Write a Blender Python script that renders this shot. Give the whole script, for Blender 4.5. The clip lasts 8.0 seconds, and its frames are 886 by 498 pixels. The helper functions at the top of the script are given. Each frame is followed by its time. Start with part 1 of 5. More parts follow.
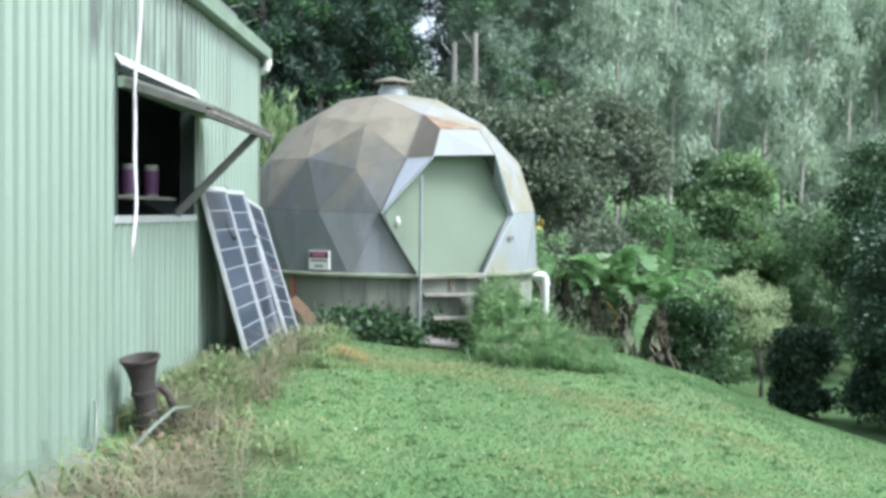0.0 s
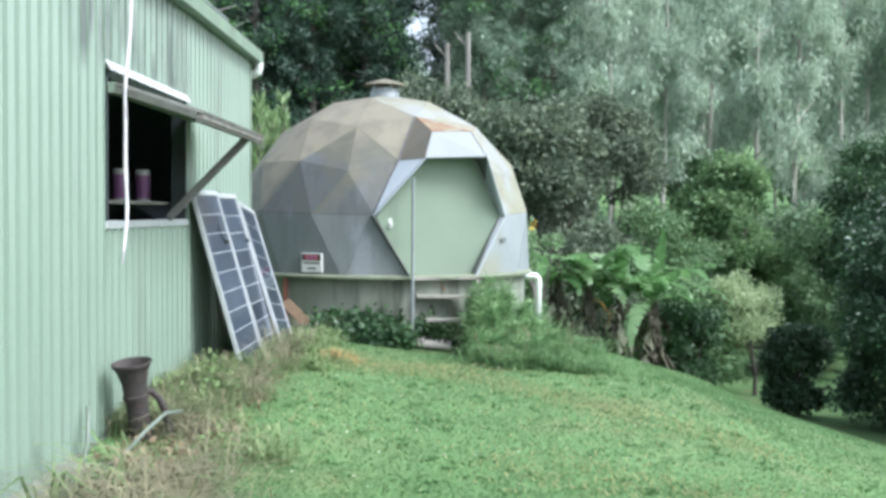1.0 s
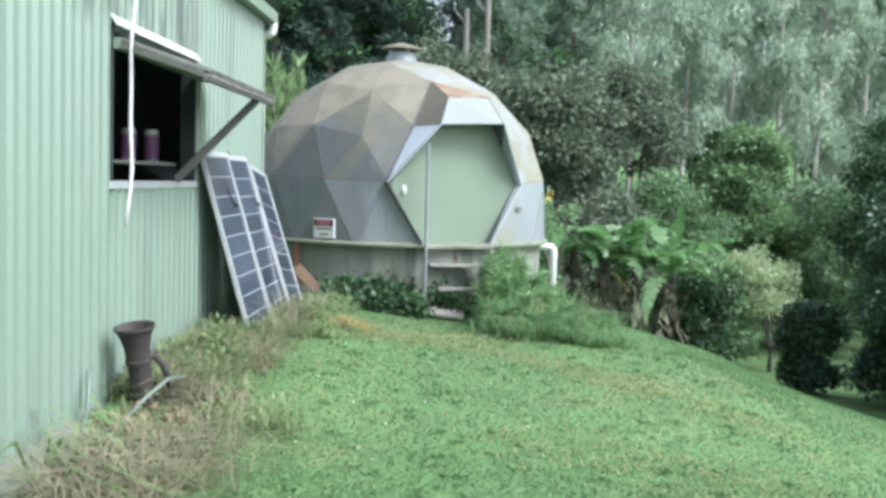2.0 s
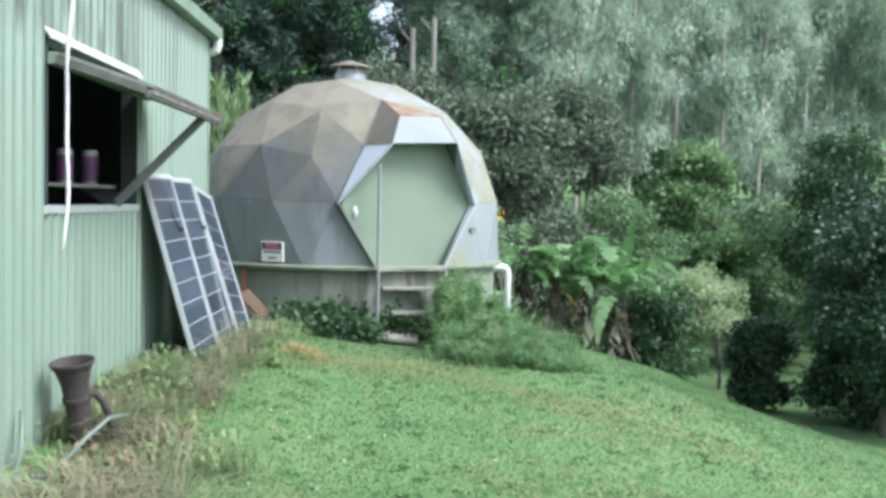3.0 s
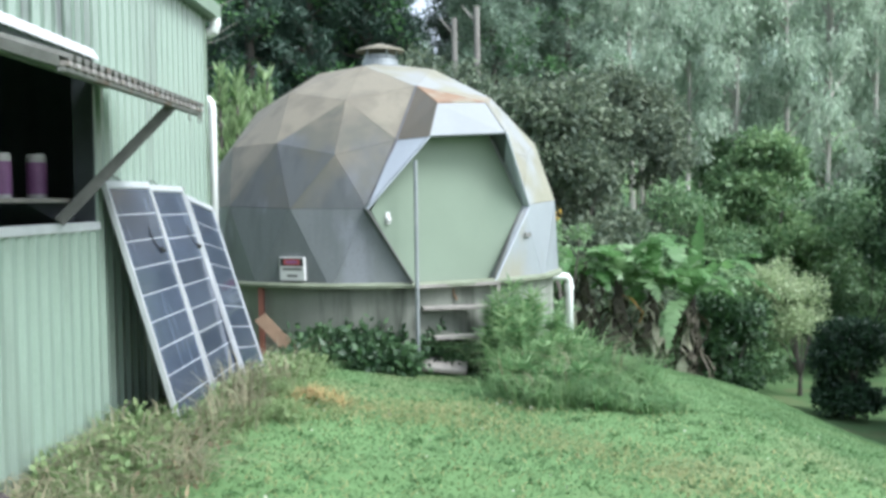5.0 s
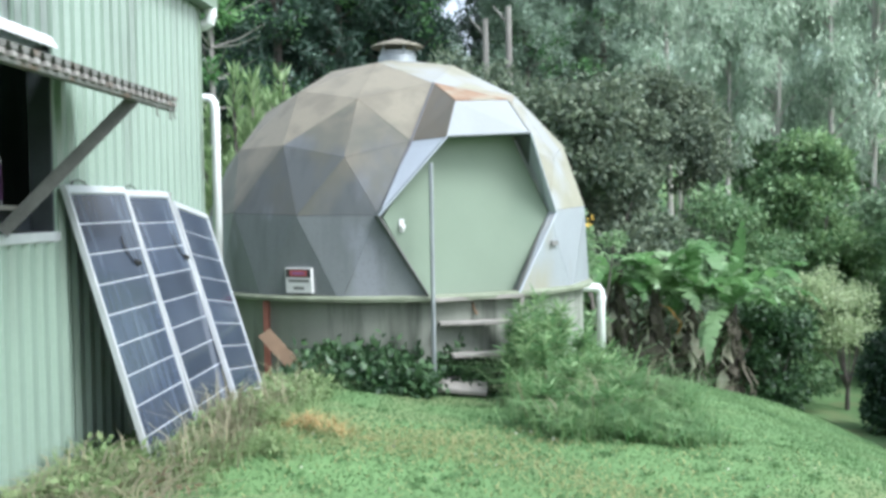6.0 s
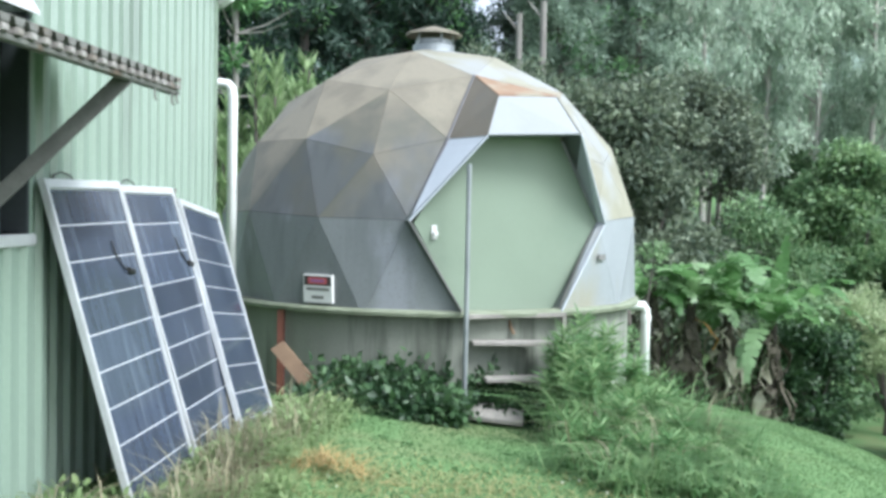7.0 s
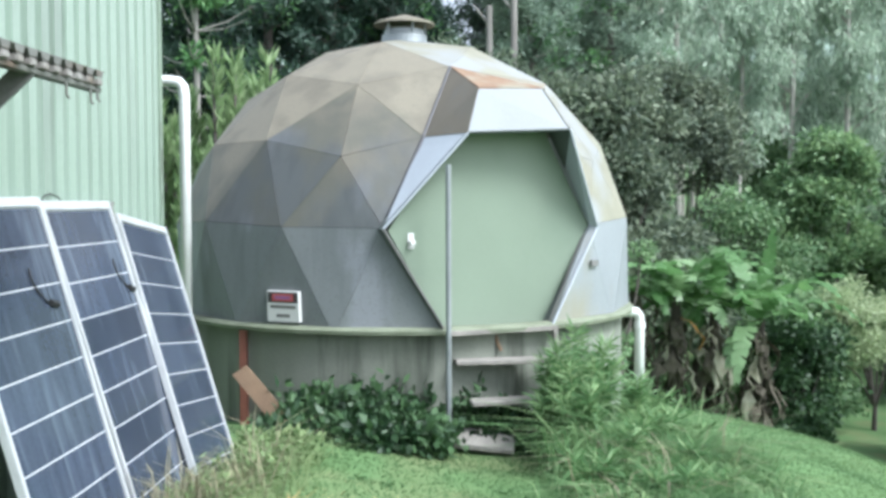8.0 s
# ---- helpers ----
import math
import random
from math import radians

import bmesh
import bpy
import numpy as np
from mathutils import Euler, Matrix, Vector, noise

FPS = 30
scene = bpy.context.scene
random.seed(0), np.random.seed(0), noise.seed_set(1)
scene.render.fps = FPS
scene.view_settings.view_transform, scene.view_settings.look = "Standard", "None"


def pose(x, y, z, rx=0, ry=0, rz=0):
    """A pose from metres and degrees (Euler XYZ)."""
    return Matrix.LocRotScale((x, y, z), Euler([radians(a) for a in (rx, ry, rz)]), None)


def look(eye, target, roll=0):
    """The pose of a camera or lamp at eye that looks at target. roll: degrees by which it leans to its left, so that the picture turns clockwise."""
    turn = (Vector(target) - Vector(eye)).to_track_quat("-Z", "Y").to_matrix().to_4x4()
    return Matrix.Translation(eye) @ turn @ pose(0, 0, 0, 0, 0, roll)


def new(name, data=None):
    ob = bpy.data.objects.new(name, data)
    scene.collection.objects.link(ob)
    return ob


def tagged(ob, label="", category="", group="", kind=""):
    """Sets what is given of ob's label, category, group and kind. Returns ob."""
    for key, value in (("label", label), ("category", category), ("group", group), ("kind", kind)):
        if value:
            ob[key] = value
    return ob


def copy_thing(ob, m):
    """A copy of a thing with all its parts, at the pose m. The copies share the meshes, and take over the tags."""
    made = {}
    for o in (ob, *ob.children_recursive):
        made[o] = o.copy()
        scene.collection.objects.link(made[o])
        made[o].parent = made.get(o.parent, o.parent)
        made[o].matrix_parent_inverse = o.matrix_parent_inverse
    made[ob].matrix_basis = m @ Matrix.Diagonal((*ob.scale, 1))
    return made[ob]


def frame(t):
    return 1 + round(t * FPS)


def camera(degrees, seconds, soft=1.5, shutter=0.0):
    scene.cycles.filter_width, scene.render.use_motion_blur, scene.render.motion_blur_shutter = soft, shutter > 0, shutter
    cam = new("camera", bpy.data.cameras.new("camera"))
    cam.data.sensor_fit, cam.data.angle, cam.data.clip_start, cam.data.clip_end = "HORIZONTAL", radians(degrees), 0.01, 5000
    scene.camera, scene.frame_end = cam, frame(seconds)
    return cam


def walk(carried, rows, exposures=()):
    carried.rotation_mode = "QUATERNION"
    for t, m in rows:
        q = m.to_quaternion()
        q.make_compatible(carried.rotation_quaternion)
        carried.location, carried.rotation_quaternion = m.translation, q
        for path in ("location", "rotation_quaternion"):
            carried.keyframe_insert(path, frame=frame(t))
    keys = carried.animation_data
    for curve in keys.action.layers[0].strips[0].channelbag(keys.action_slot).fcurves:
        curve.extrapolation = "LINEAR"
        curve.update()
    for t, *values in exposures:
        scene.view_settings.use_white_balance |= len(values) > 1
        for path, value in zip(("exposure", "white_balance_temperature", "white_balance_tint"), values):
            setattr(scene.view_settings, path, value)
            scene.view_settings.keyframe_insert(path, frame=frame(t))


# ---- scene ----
cam = camera(47.1, 8.0, soft=3.3)
PATH = [
    (0, (-0.891, 2.768, 0.877), (-0.911, 4.767, 0.805), 0.8),
    (1, (-0.858, 2.734, 0.902), (-0.868, 4.732, 0.83), 0.5),
    (1.2, (-0.862, 2.808, 0.898), (-0.885, 4.807, 0.83), 0.8),
    (2.3, (-0.831, 3.009, 0.89), (-0.86, 5.003, 0.741), 2.0),
    (2.5, (-0.894, 3.102, 0.92), (-0.85, 5.099, 0.812), 2.3),
    (3, (-0.936, 3.275, 0.897), (-0.869, 5.271, 0.804), 1.2),
    (3.2, (-0.925, 3.40, 0.893), (-0.90, 5.395, 0.765), 0.9),
    (3.5, (-0.889, 3.718, 0.909), (-0.929, 5.712, 0.762), -1.0),
    (3.8, (-0.835, 3.945, 0.928), (-0.845, 5.936, 0.752), -1.6),
    (4, (-0.88, 4.168, 0.91), (-0.87, 6.157, 0.698), -1.6),
    (4.5, (-0.843, 4.609, 0.943), (-0.803, 6.598, 0.734), -1.7),
    (4.7, (-0.869, 4.881, 0.931), (-0.9, 6.878, 0.813), -0.5),
    (5.8, (-0.812, 5.863, 0.919), (-0.834, 7.861, 0.84), -1.4),
    (6, (-0.706, 6.051, 0.924), (-0.811, 8.046, 0.842), -0.9),
    (6.2, (-0.73, 6.267, 0.956), (-0.849, 8.259, 0.824), -0.1),
    (6.5, (-0.869, 6.61, 0.961), (-0.984, 8.604, 0.858), 1.4),
    (6.8, (-0.879, 6.80, 0.992), (-1.022, 8.789, 0.848), 1.6),
    (7, (-0.904, 7.008, 1.002), (-1.046, 9.001, 0.913), 1.2),
    (7.3, (-0.925, 7.27, 0.99), (-1.1, 9.26, 0.894), 1.2),
    (7.5, (-0.903, 7.42, 1.008), (-1.129, 9.405, 0.915), 1.4),
    (7.8, (-0.967, 7.677, 1.022), (-1.086, 9.673, 1.001), 1.6),
    (8, (-1.013, 7.833, 1.066), (-1.099, 9.829, 0.971), -0.1),
]
walk(cam, [(t, look(eye, target, roll)) for t, eye, target, roll in PATH], exposures=[(0.0, 1.33, 5780, 8), (1.2, 1.33, 5780, 8), (2.5, 1.28, 5780, 8), (4.5, 1.25, 5780, 8), (6.0, 1.36, 5780, 8), (8.0, 1.35, 5780, 8)])

# ---- sky and sun ----
SUN_AZ, SUN_EL = 62.0, 50.0        # degrees from -y towards +x, and above the horizon
world = bpy.data.worlds.new("overcast_sky")
scene.world = world
world.use_nodes = True
wn = world.node_tree.nodes
sky = wn.new("ShaderNodeTexSky")
sky.sky_type = "NISHITA"
sky.sun_disc = False
sky.sun_elevation = radians(SUN_EL)
sky.sun_rotation = radians(180 - SUN_AZ)
sky.dust_density = 4.0
sky.air_density = 1.0
sky_bg = wn["Background"]
sky_bg.inputs["Strength"].default_value = 0.15
veil = wn.new("ShaderNodeHueSaturation")      # thin cloud takes most of the blue out of the sky
veil.inputs["Saturation"].default_value = 0.35
world.node_tree.links.new(sky.outputs["Color"], veil.inputs["Color"])
world.node_tree.links.new(veil.outputs["Color"], sky_bg.inputs["Color"])
sun = new("sun", bpy.data.lights.new("sun", "SUN"))
sun.data.energy, sun.data.angle, sun.data.color = 2.0, radians(22), (1.0, 0.97, 0.92)
az, el = radians(SUN_AZ), radians(SUN_EL)
sun.matrix_basis = look((math.sin(az) * math.cos(el) * 50, -math.cos(az) * math.cos(el) * 50, math.sin(el) * 50), (0, 0, 0))


# ---- materials ----
def node_mat(name):
    m = bpy.data.materials.new(name)
    m.use_nodes = True
    n, l = m.node_tree.nodes, m.node_tree.links
    return m, n, l, n["Principled BSDF"]


def surface(name, col, dark, rough=0.7, metal=0.0, scale=6.0, fine=60.0, bump=0.15, streak=0.0, random=0.0, spot=None, spot_scale=1.5, spot_at=0.6):
    """Two-scale mottled surface: col and dark mixed by coarse and fine noise; streak stretches it along z; spot is a third colour in patches."""
    m, n, l, p = node_mat(name)
    tc = n.new("ShaderNodeTexCoord")
    mp = n.new("ShaderNodeMapping")
    mp.inputs["Scale"].default_value = (1, 1, 1 - streak)
    l.new(tc.outputs["Object"], mp.inputs["Vector"])
    a, b = n.new("ShaderNodeTexNoise"), n.new("ShaderNodeTexNoise")
    a.inputs["Scale"].default_value, a.inputs["Detail"].default_value = scale, 6
    b.inputs["Scale"].default_value, b.inputs["Detail"].default_value = fine, 4
    l.new(mp.outputs["Vector"], a.inputs["Vector"])
    l.new(tc.outputs["Object"], b.inputs["Vector"])
    add = n.new("ShaderNodeMath")
    add.operation = "MULTIPLY_ADD"
    add.inputs[1].default_value = 0.45
    l.new(b.outputs["Fac"], add.inputs[0])
    l.new(a.outputs["Fac"], add.inputs[2])
    ramp = n.new("ShaderNodeValToRGB")
    ramp.color_ramp.elements[0].position, ramp.color_ramp.elements[1].position = 0.5, 0.95
    ramp.color_ramp.elements[0].color, ramp.color_ramp.elements[1].color = (*col, 1), (*dark, 1)
    l.new(add.outputs[0], ramp.inputs[0])
    out = ramp.outputs["Color"]
    if spot:
        c = n.new("ShaderNodeTexNoise")
        c.inputs["Scale"].default_value, c.inputs["Detail"].default_value = spot_scale, 8
        l.new(mp.outputs["Vector"], c.inputs["Vector"])
        r2 = n.new("ShaderNodeValToRGB")
        r2.color_ramp.elements[0].position, r2.color_ramp.elements[1].position = spot_at - 0.07, spot_at + 0.07
        l.new(c.outputs["Fac"], r2.inputs[0])
        mx = n.new("ShaderNodeMix")
        mx.data_type = "RGBA"
        l.new(r2.outputs["Color"], mx.inputs["Factor"])
        l.new(out, mx.inputs["A"])
        mx.inputs["B"].default_value = (*spot, 1)
        out = mx.outputs["Result"]
    if random:
        info, hsv, mr = n.new("ShaderNodeObjectInfo"), n.new("ShaderNodeHueSaturation"), n.new("ShaderNodeMapRange")
        mr.inputs["To Min"].default_value, mr.inputs["To Max"].default_value = 1 - random, 1 + random
        l.new(info.outputs["Random"], mr.inputs["Value"])
        l.new(mr.outputs["Result"], hsv.inputs["Value"])
        l.new(out, hsv.inputs["Color"])
        out = hsv.outputs["Color"]
    l.new(out, p.inputs["Base Color"])
    p.inputs["Roughness"].default_value, p.inputs["Metallic"].default_value = rough, metal
    if bump:
        bp = n.new("ShaderNodeBump")
        bp.inputs["Strength"].default_value, bp.inputs["Distance"].default_value = bump, 0.02
        l.new(add.outputs[0], bp.inputs["Height"])
        l.new(bp.outputs["Normal"], p.inputs["Normal"])
    return m


def foliage(name, col, col2, trans=0.35, rough=0.6, clump=0.7, single=0.6):
    """Leaves: colour varies leaf by leaf and in larger patches; light shines through."""
    m, n, l, p = node_mat(name)
    geo, tc = n.new("ShaderNodeNewGeometry"), n.new("ShaderNodeTexCoord")
    big = n.new("ShaderNodeTexNoise")
    big.inputs["Scale"].default_value = clump
    l.new(tc.outputs["Object"], big.inputs["Vector"])
    add = n.new("ShaderNodeMath")
    add.operation = "MULTIPLY_ADD"
    add.inputs[1].default_value = single
    l.new(geo.outputs["Random Per Island"], add.inputs[0])
    l.new(big.outputs["Fac"], add.inputs[2])
    ramp = n.new("ShaderNodeValToRGB")
    ramp.color_ramp.elements[0].position, ramp.color_ramp.elements[1].position = 0.45, 0.5 + single
    ramp.color_ramp.elements[0].color, ramp.color_ramp.elements[1].color = (*col, 1), (*col2, 1)
    l.new(add.outputs[0], ramp.inputs[0])
    l.new(ramp.outputs["Color"], p.inputs["Base Color"])
    p.inputs["Roughness"].default_value = rough
    tr = n.new("ShaderNodeBsdfTranslucent")
    l.new(ramp.outputs["Color"], tr.inputs["Color"])
    mix = n.new("ShaderNodeMixShader")
    mix.inputs["Fac"].default_value = trans
    l.new(p.outputs["BSDF"], mix.inputs[1])
    l.new(tr.outputs["BSDF"], mix.inputs[2])
    l.new(mix.outputs["Shader"], n["Material Output"].inputs["Surface"])
    return m


CLAD = surface("pale_green_steel", (0.205, 0.266, 0.217), (0.168, 0.226, 0.180), 0.30, 0.0, 1.2, 40, 0.03, 0.85, spot=(0.135, 0.172, 0.142), spot_scale=1.9, spot_at=0.62)


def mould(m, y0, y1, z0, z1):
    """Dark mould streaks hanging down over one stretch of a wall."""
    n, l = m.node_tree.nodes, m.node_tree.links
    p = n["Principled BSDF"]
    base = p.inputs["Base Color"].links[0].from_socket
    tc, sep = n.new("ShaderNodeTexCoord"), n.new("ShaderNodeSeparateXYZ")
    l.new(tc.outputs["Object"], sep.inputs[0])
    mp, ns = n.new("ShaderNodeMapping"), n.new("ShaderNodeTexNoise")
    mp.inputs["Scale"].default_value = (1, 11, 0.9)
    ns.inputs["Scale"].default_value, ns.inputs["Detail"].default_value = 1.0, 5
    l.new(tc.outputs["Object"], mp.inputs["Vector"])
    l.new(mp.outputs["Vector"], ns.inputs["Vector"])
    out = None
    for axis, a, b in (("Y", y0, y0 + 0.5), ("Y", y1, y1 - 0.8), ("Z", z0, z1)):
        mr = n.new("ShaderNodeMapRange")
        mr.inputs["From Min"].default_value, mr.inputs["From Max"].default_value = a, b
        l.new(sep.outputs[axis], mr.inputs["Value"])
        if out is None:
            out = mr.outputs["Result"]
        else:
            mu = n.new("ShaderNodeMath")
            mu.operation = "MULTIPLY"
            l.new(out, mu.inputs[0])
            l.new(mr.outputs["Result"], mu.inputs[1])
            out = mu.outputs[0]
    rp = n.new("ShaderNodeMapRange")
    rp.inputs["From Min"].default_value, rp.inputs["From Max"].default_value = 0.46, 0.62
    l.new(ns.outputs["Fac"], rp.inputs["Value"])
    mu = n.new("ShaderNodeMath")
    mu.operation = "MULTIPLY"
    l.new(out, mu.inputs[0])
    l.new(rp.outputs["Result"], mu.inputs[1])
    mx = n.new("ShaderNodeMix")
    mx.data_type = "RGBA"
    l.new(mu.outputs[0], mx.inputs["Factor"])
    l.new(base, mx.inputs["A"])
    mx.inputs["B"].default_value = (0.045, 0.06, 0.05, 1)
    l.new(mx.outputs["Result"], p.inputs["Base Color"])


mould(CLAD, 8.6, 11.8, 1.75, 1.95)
CLAD.node_tree.nodes["Principled BSDF"].inputs["Specular IOR Level"].default_value = 0.9
CLAD_TRIM = surface("pale_green_trim", (0.222, 0.282, 0.216), (0.156, 0.198, 0.156), 0.45, 0.0, 3, 50, 0.05, spot=(0.120, 0.132, 0.102), spot_scale=3, spot_at=0.68)
GALV = surface("galvanised_steel", (0.312, 0.336, 0.342), (0.228, 0.246, 0.252), 0.45, 0.5, 5, 60, 0.05)
GALV_OLD = surface("aged_galvanised_edge", (0.156, 0.162, 0.144), (0.090, 0.090, 0.078), 0.7, 0.2, 8, 60, 0.2, spot=(0.105, 0.080, 0.058), spot_scale=7, spot_at=0.62)
STRUT = surface("dark_weathered_prop", (0.095, 0.098, 0.088), (0.060, 0.062, 0.056), 0.8, 0.1, 8, 60, 0.2)
FILLER = surface("chalky_worn_paint", (0.28, 0.27, 0.255), (0.17, 0.155, 0.14), 0.8, 0.0, 9, 60, 0.1, spot=(0.15, 0.125, 0.10), spot_scale=6, spot_at=0.60)
# jambs have a darker colour than the lining
JAMB = surface("dark_jamb", (0.045, 0.055, 0.060), (0.028, 0.034, 0.038), 0.7, 0.0, 5, 50, 0.1)
LINING = surface("pale_interior_lining", (0.46, 0.51, 0.56), (0.36, 0.41, 0.46), 0.8, 0, 3, 40, 0.1)


def dome_panel(name, bias, gain=1.0):
    """Weathered sheet: blue-grey metal with pale washed lobes below, brown and olive lichen creeping down from the crown; each panel differs a little."""
    m, n, l, p = node_mat(name)
    tc, info = n.new("ShaderNodeTexCoord"), n.new("ShaderNodeObjectInfo")

    def noise_at(scale, sx, sz, detail=5):
        mp, t = n.new("ShaderNodeMapping"), n.new("ShaderNodeTexNoise")
        mp.inputs["Scale"].default_value = (sx, sx, sz)
        t.inputs["Scale"].default_value, t.inputs["Detail"].default_value = scale, detail
        l.new(tc.outputs["Object"], mp.inputs["Vector"])
        l.new(mp.outputs["Vector"], t.inputs["Vector"])
        return t.outputs["Fac"]

    def calc(op, *terms):
        t = n.new("ShaderNodeMath")
        t.operation = op
        for k, v in enumerate(terms):
            if isinstance(v, (int, float)):
                t.inputs[k].default_value = v
            else:
                l.new(v, t.inputs[k])
        return t.outputs[0]

    def ease(v, a, b):
        t = n.new("ShaderNodeMapRange")
        t.interpolation_type = "SMOOTHSTEP"
        t.inputs["From Min"].default_value, t.inputs["From Max"].default_value = a, b
        l.new(v, t.inputs["Value"])
        return t.outputs["Result"]

    def blend(f, a, b):
        t = n.new("ShaderNodeMix")
        t.data_type = "RGBA"
        l.new(f, t.inputs["Factor"])
        for key, v in (("A", a), ("B", b)):
            if isinstance(v, tuple):
                t.inputs[key].default_value = (*v, 1)
            else:
                l.new(v, t.inputs[key])
        return t.outputs["Result"]

    sep = n.new("ShaderNodeSeparateXYZ")
    l.new(tc.outputs["Object"], sep.inputs[0])
    lobes, streaks, grain = noise_at(1.7, 1.0, 0.55, 3), noise_at(6.0, 1.0, 0.16), noise_at(45, 1, 1)
    metal = blend(ease(lobes, 0.50, 0.58), (0.132 * gain, 0.144 * gain, 0.147 * gain), (0.172 * gain, 0.183 * gain, 0.198 * gain))
    metal = blend(calc("MULTIPLY", ease(streaks, 0.50, 0.70), 0.55), metal, (0.088 * gain, 0.098 * gain, 0.100 * gain))
    creep = calc("ADD", calc("ADD", calc("MULTIPLY", sep.outputs["Z"], 0.55), calc("MULTIPLY", noise_at(1.3, 1.0, 0.7, 4), 1.5)), calc("MULTIPLY_ADD", info.outputs["Random"], 0.36, bias))
    olive = blend(ease(noise_at(2.6, 1, 1), 0.42, 0.62), (0.092, 0.091, 0.072), (0.126, 0.115, 0.089))
    crown = blend(ease(noise_at(3.2, 1, 1), 0.45, 0.65), (0.190, 0.172, 0.128), (0.148, 0.133, 0.100))
    out = blend(ease(creep, 1.58, 1.86), metal, olive)
    out = blend(ease(creep, 2.08, 2.38), out, crown)
    out = blend(calc("MULTIPLY", ease(grain, 0.50, 0.75), 0.35), out, (0.085, 0.088, 0.078))
    l.new(out, p.inputs["Base Color"])
    p.inputs["Roughness"].default_value = 0.55
    bp = n.new("ShaderNodeBump")
    bp.inputs["Strength"].default_value, bp.inputs["Distance"].default_value = 0.10, 0.02
    l.new(calc("ADD", grain, streaks), bp.inputs["Height"])
    l.new(bp.outputs["Normal"], p.inputs["Normal"])
    return m


# gain scales the metal: darker on upper front panels, lighter in the lower band
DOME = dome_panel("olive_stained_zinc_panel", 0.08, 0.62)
DOME_LOW = dome_panel("light_zinc_panel", -0.30, 1.18)
DOME_TAN = dome_panel("tan_lichened_zinc_panel", 0.50)
# yellow lichen and zinc, lightened in colour for the sunward side
SUNLIT_LICHEN = surface("sunlit_yellow_lichen_panel", (0.222, 0.218, 0.164), (0.165, 0.160, 0.120), 0.7, 0.0, 2.5, 60, 0.12, 0.0, 0.08, spot=(0.218, 0.228, 0.222), spot_scale=1.6, spot_at=0.55)
SUNLIT_ZINC = surface("sunlit_zinc_panel", (0.280, 0.302, 0.320), (0.215, 0.233, 0.243), 0.5, 0.1, 1.6, 45, 0.05, 0.4, 0.05, spot=(0.24, 0.235, 0.19), spot_scale=1.3, spot_at=0.60)
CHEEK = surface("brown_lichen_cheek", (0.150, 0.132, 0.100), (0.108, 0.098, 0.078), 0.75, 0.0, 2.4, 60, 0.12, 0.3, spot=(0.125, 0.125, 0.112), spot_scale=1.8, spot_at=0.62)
SEAM = surface("dark_seam_metal", (0.085, 0.085, 0.095), (0.060, 0.060, 0.066), 0.6, 0.1, 6, 60, 0.1)
LICHEN_TOP = surface("pale_lichen_panel", (0.188, 0.174, 0.124), (0.138, 0.128, 0.094), 0.8, 0.0, 2.5, 60, 0.15, 0.0, 0.10, spot=(0.140, 0.126, 0.096), spot_scale=1.4, spot_at=0.55)
RUSTY = surface("rust_streaked_roof", (0.220, 0.149, 0.094), (0.165, 0.099, 0.061), 0.8, 0.0, 4, 60, 0.15, spot=(0.231, 0.209, 0.154), spot_scale=3, spot_at=0.55)
HOOD = surface("pale_blue_grey_hood", (0.148, 0.168, 0.178), (0.118, 0.135, 0.144), 0.5, 0.0, 2, 50, 0.03, 0.5)
WING = surface("pale_blue_wing_paint", (0.420, 0.455, 0.495), (0.340, 0.372, 0.408), 0.45, 0.0, 2, 50, 0.03, 0.5)
JOINT = surface("grey_joint", (0.155, 0.155, 0.145), (0.115, 0.115, 0.11), 0.8, 0, 5, 40, 0.1)
FLANGE = surface("mossy_flange", (0.180, 0.204, 0.144), (0.120, 0.138, 0.090), 0.8, 0, 5, 60, 0.2)
DOOR = surface("sage_green_door_paint", (0.178, 0.226, 0.168), (0.160, 0.203, 0.150), 0.5, 0, 1.5, 60, 0.02, spot=(0.145, 0.190, 0.140), spot_scale=1.2, spot_at=0.66)
# shade of the door recess is put into this dark colour
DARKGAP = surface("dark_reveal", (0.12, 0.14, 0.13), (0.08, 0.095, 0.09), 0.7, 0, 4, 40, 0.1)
CONCRETE = surface("stained_concrete", (0.222, 0.235, 0.198), (0.160, 0.172, 0.140), 0.9, 0, 2.2, 50, 0.3, 0.88, spot=(0.062, 0.070, 0.054), spot_scale=4.2, spot_at=0.61)
TIMBER = surface("grey_weathered_timber", (0.27, 0.255, 0.225), (0.165, 0.155, 0.14), 0.85, 0, 6, 70, 0.4)
PLANK = surface("brown_plank", (0.180, 0.120, 0.072), (0.120, 0.078, 0.048), 0.85, 0, 5, 70, 0.4)
REDPIPE = surface("red_brown_steel", (0.216, 0.078, 0.054), (0.144, 0.054, 0.036), 0.7, 0, 8, 60, 0.2)
PVC = surface("white_pvc", (0.640, 0.656, 0.640), (0.528, 0.544, 0.512), 0.35, 0, 3, 50, 0.03)
CORD = surface("white_cord", (0.592, 0.576, 0.592), (0.464, 0.416, 0.448), 0.7, 0, 14, 80, 0.2)
ALU = surface("aluminium_frame", (0.576, 0.592, 0.600), (0.464, 0.480, 0.488), 0.4, 0.4, 5, 60, 0.03)
CELL = surface("blue_black_solar_cell", (0.046, 0.060, 0.088), (0.026, 0.034, 0.052), 0.12, 0.0, 1.6, 60, 0.0, 0.0, 0.22, spot=(0.085, 0.105, 0.135), spot_scale=1.2, spot_at=0.62)
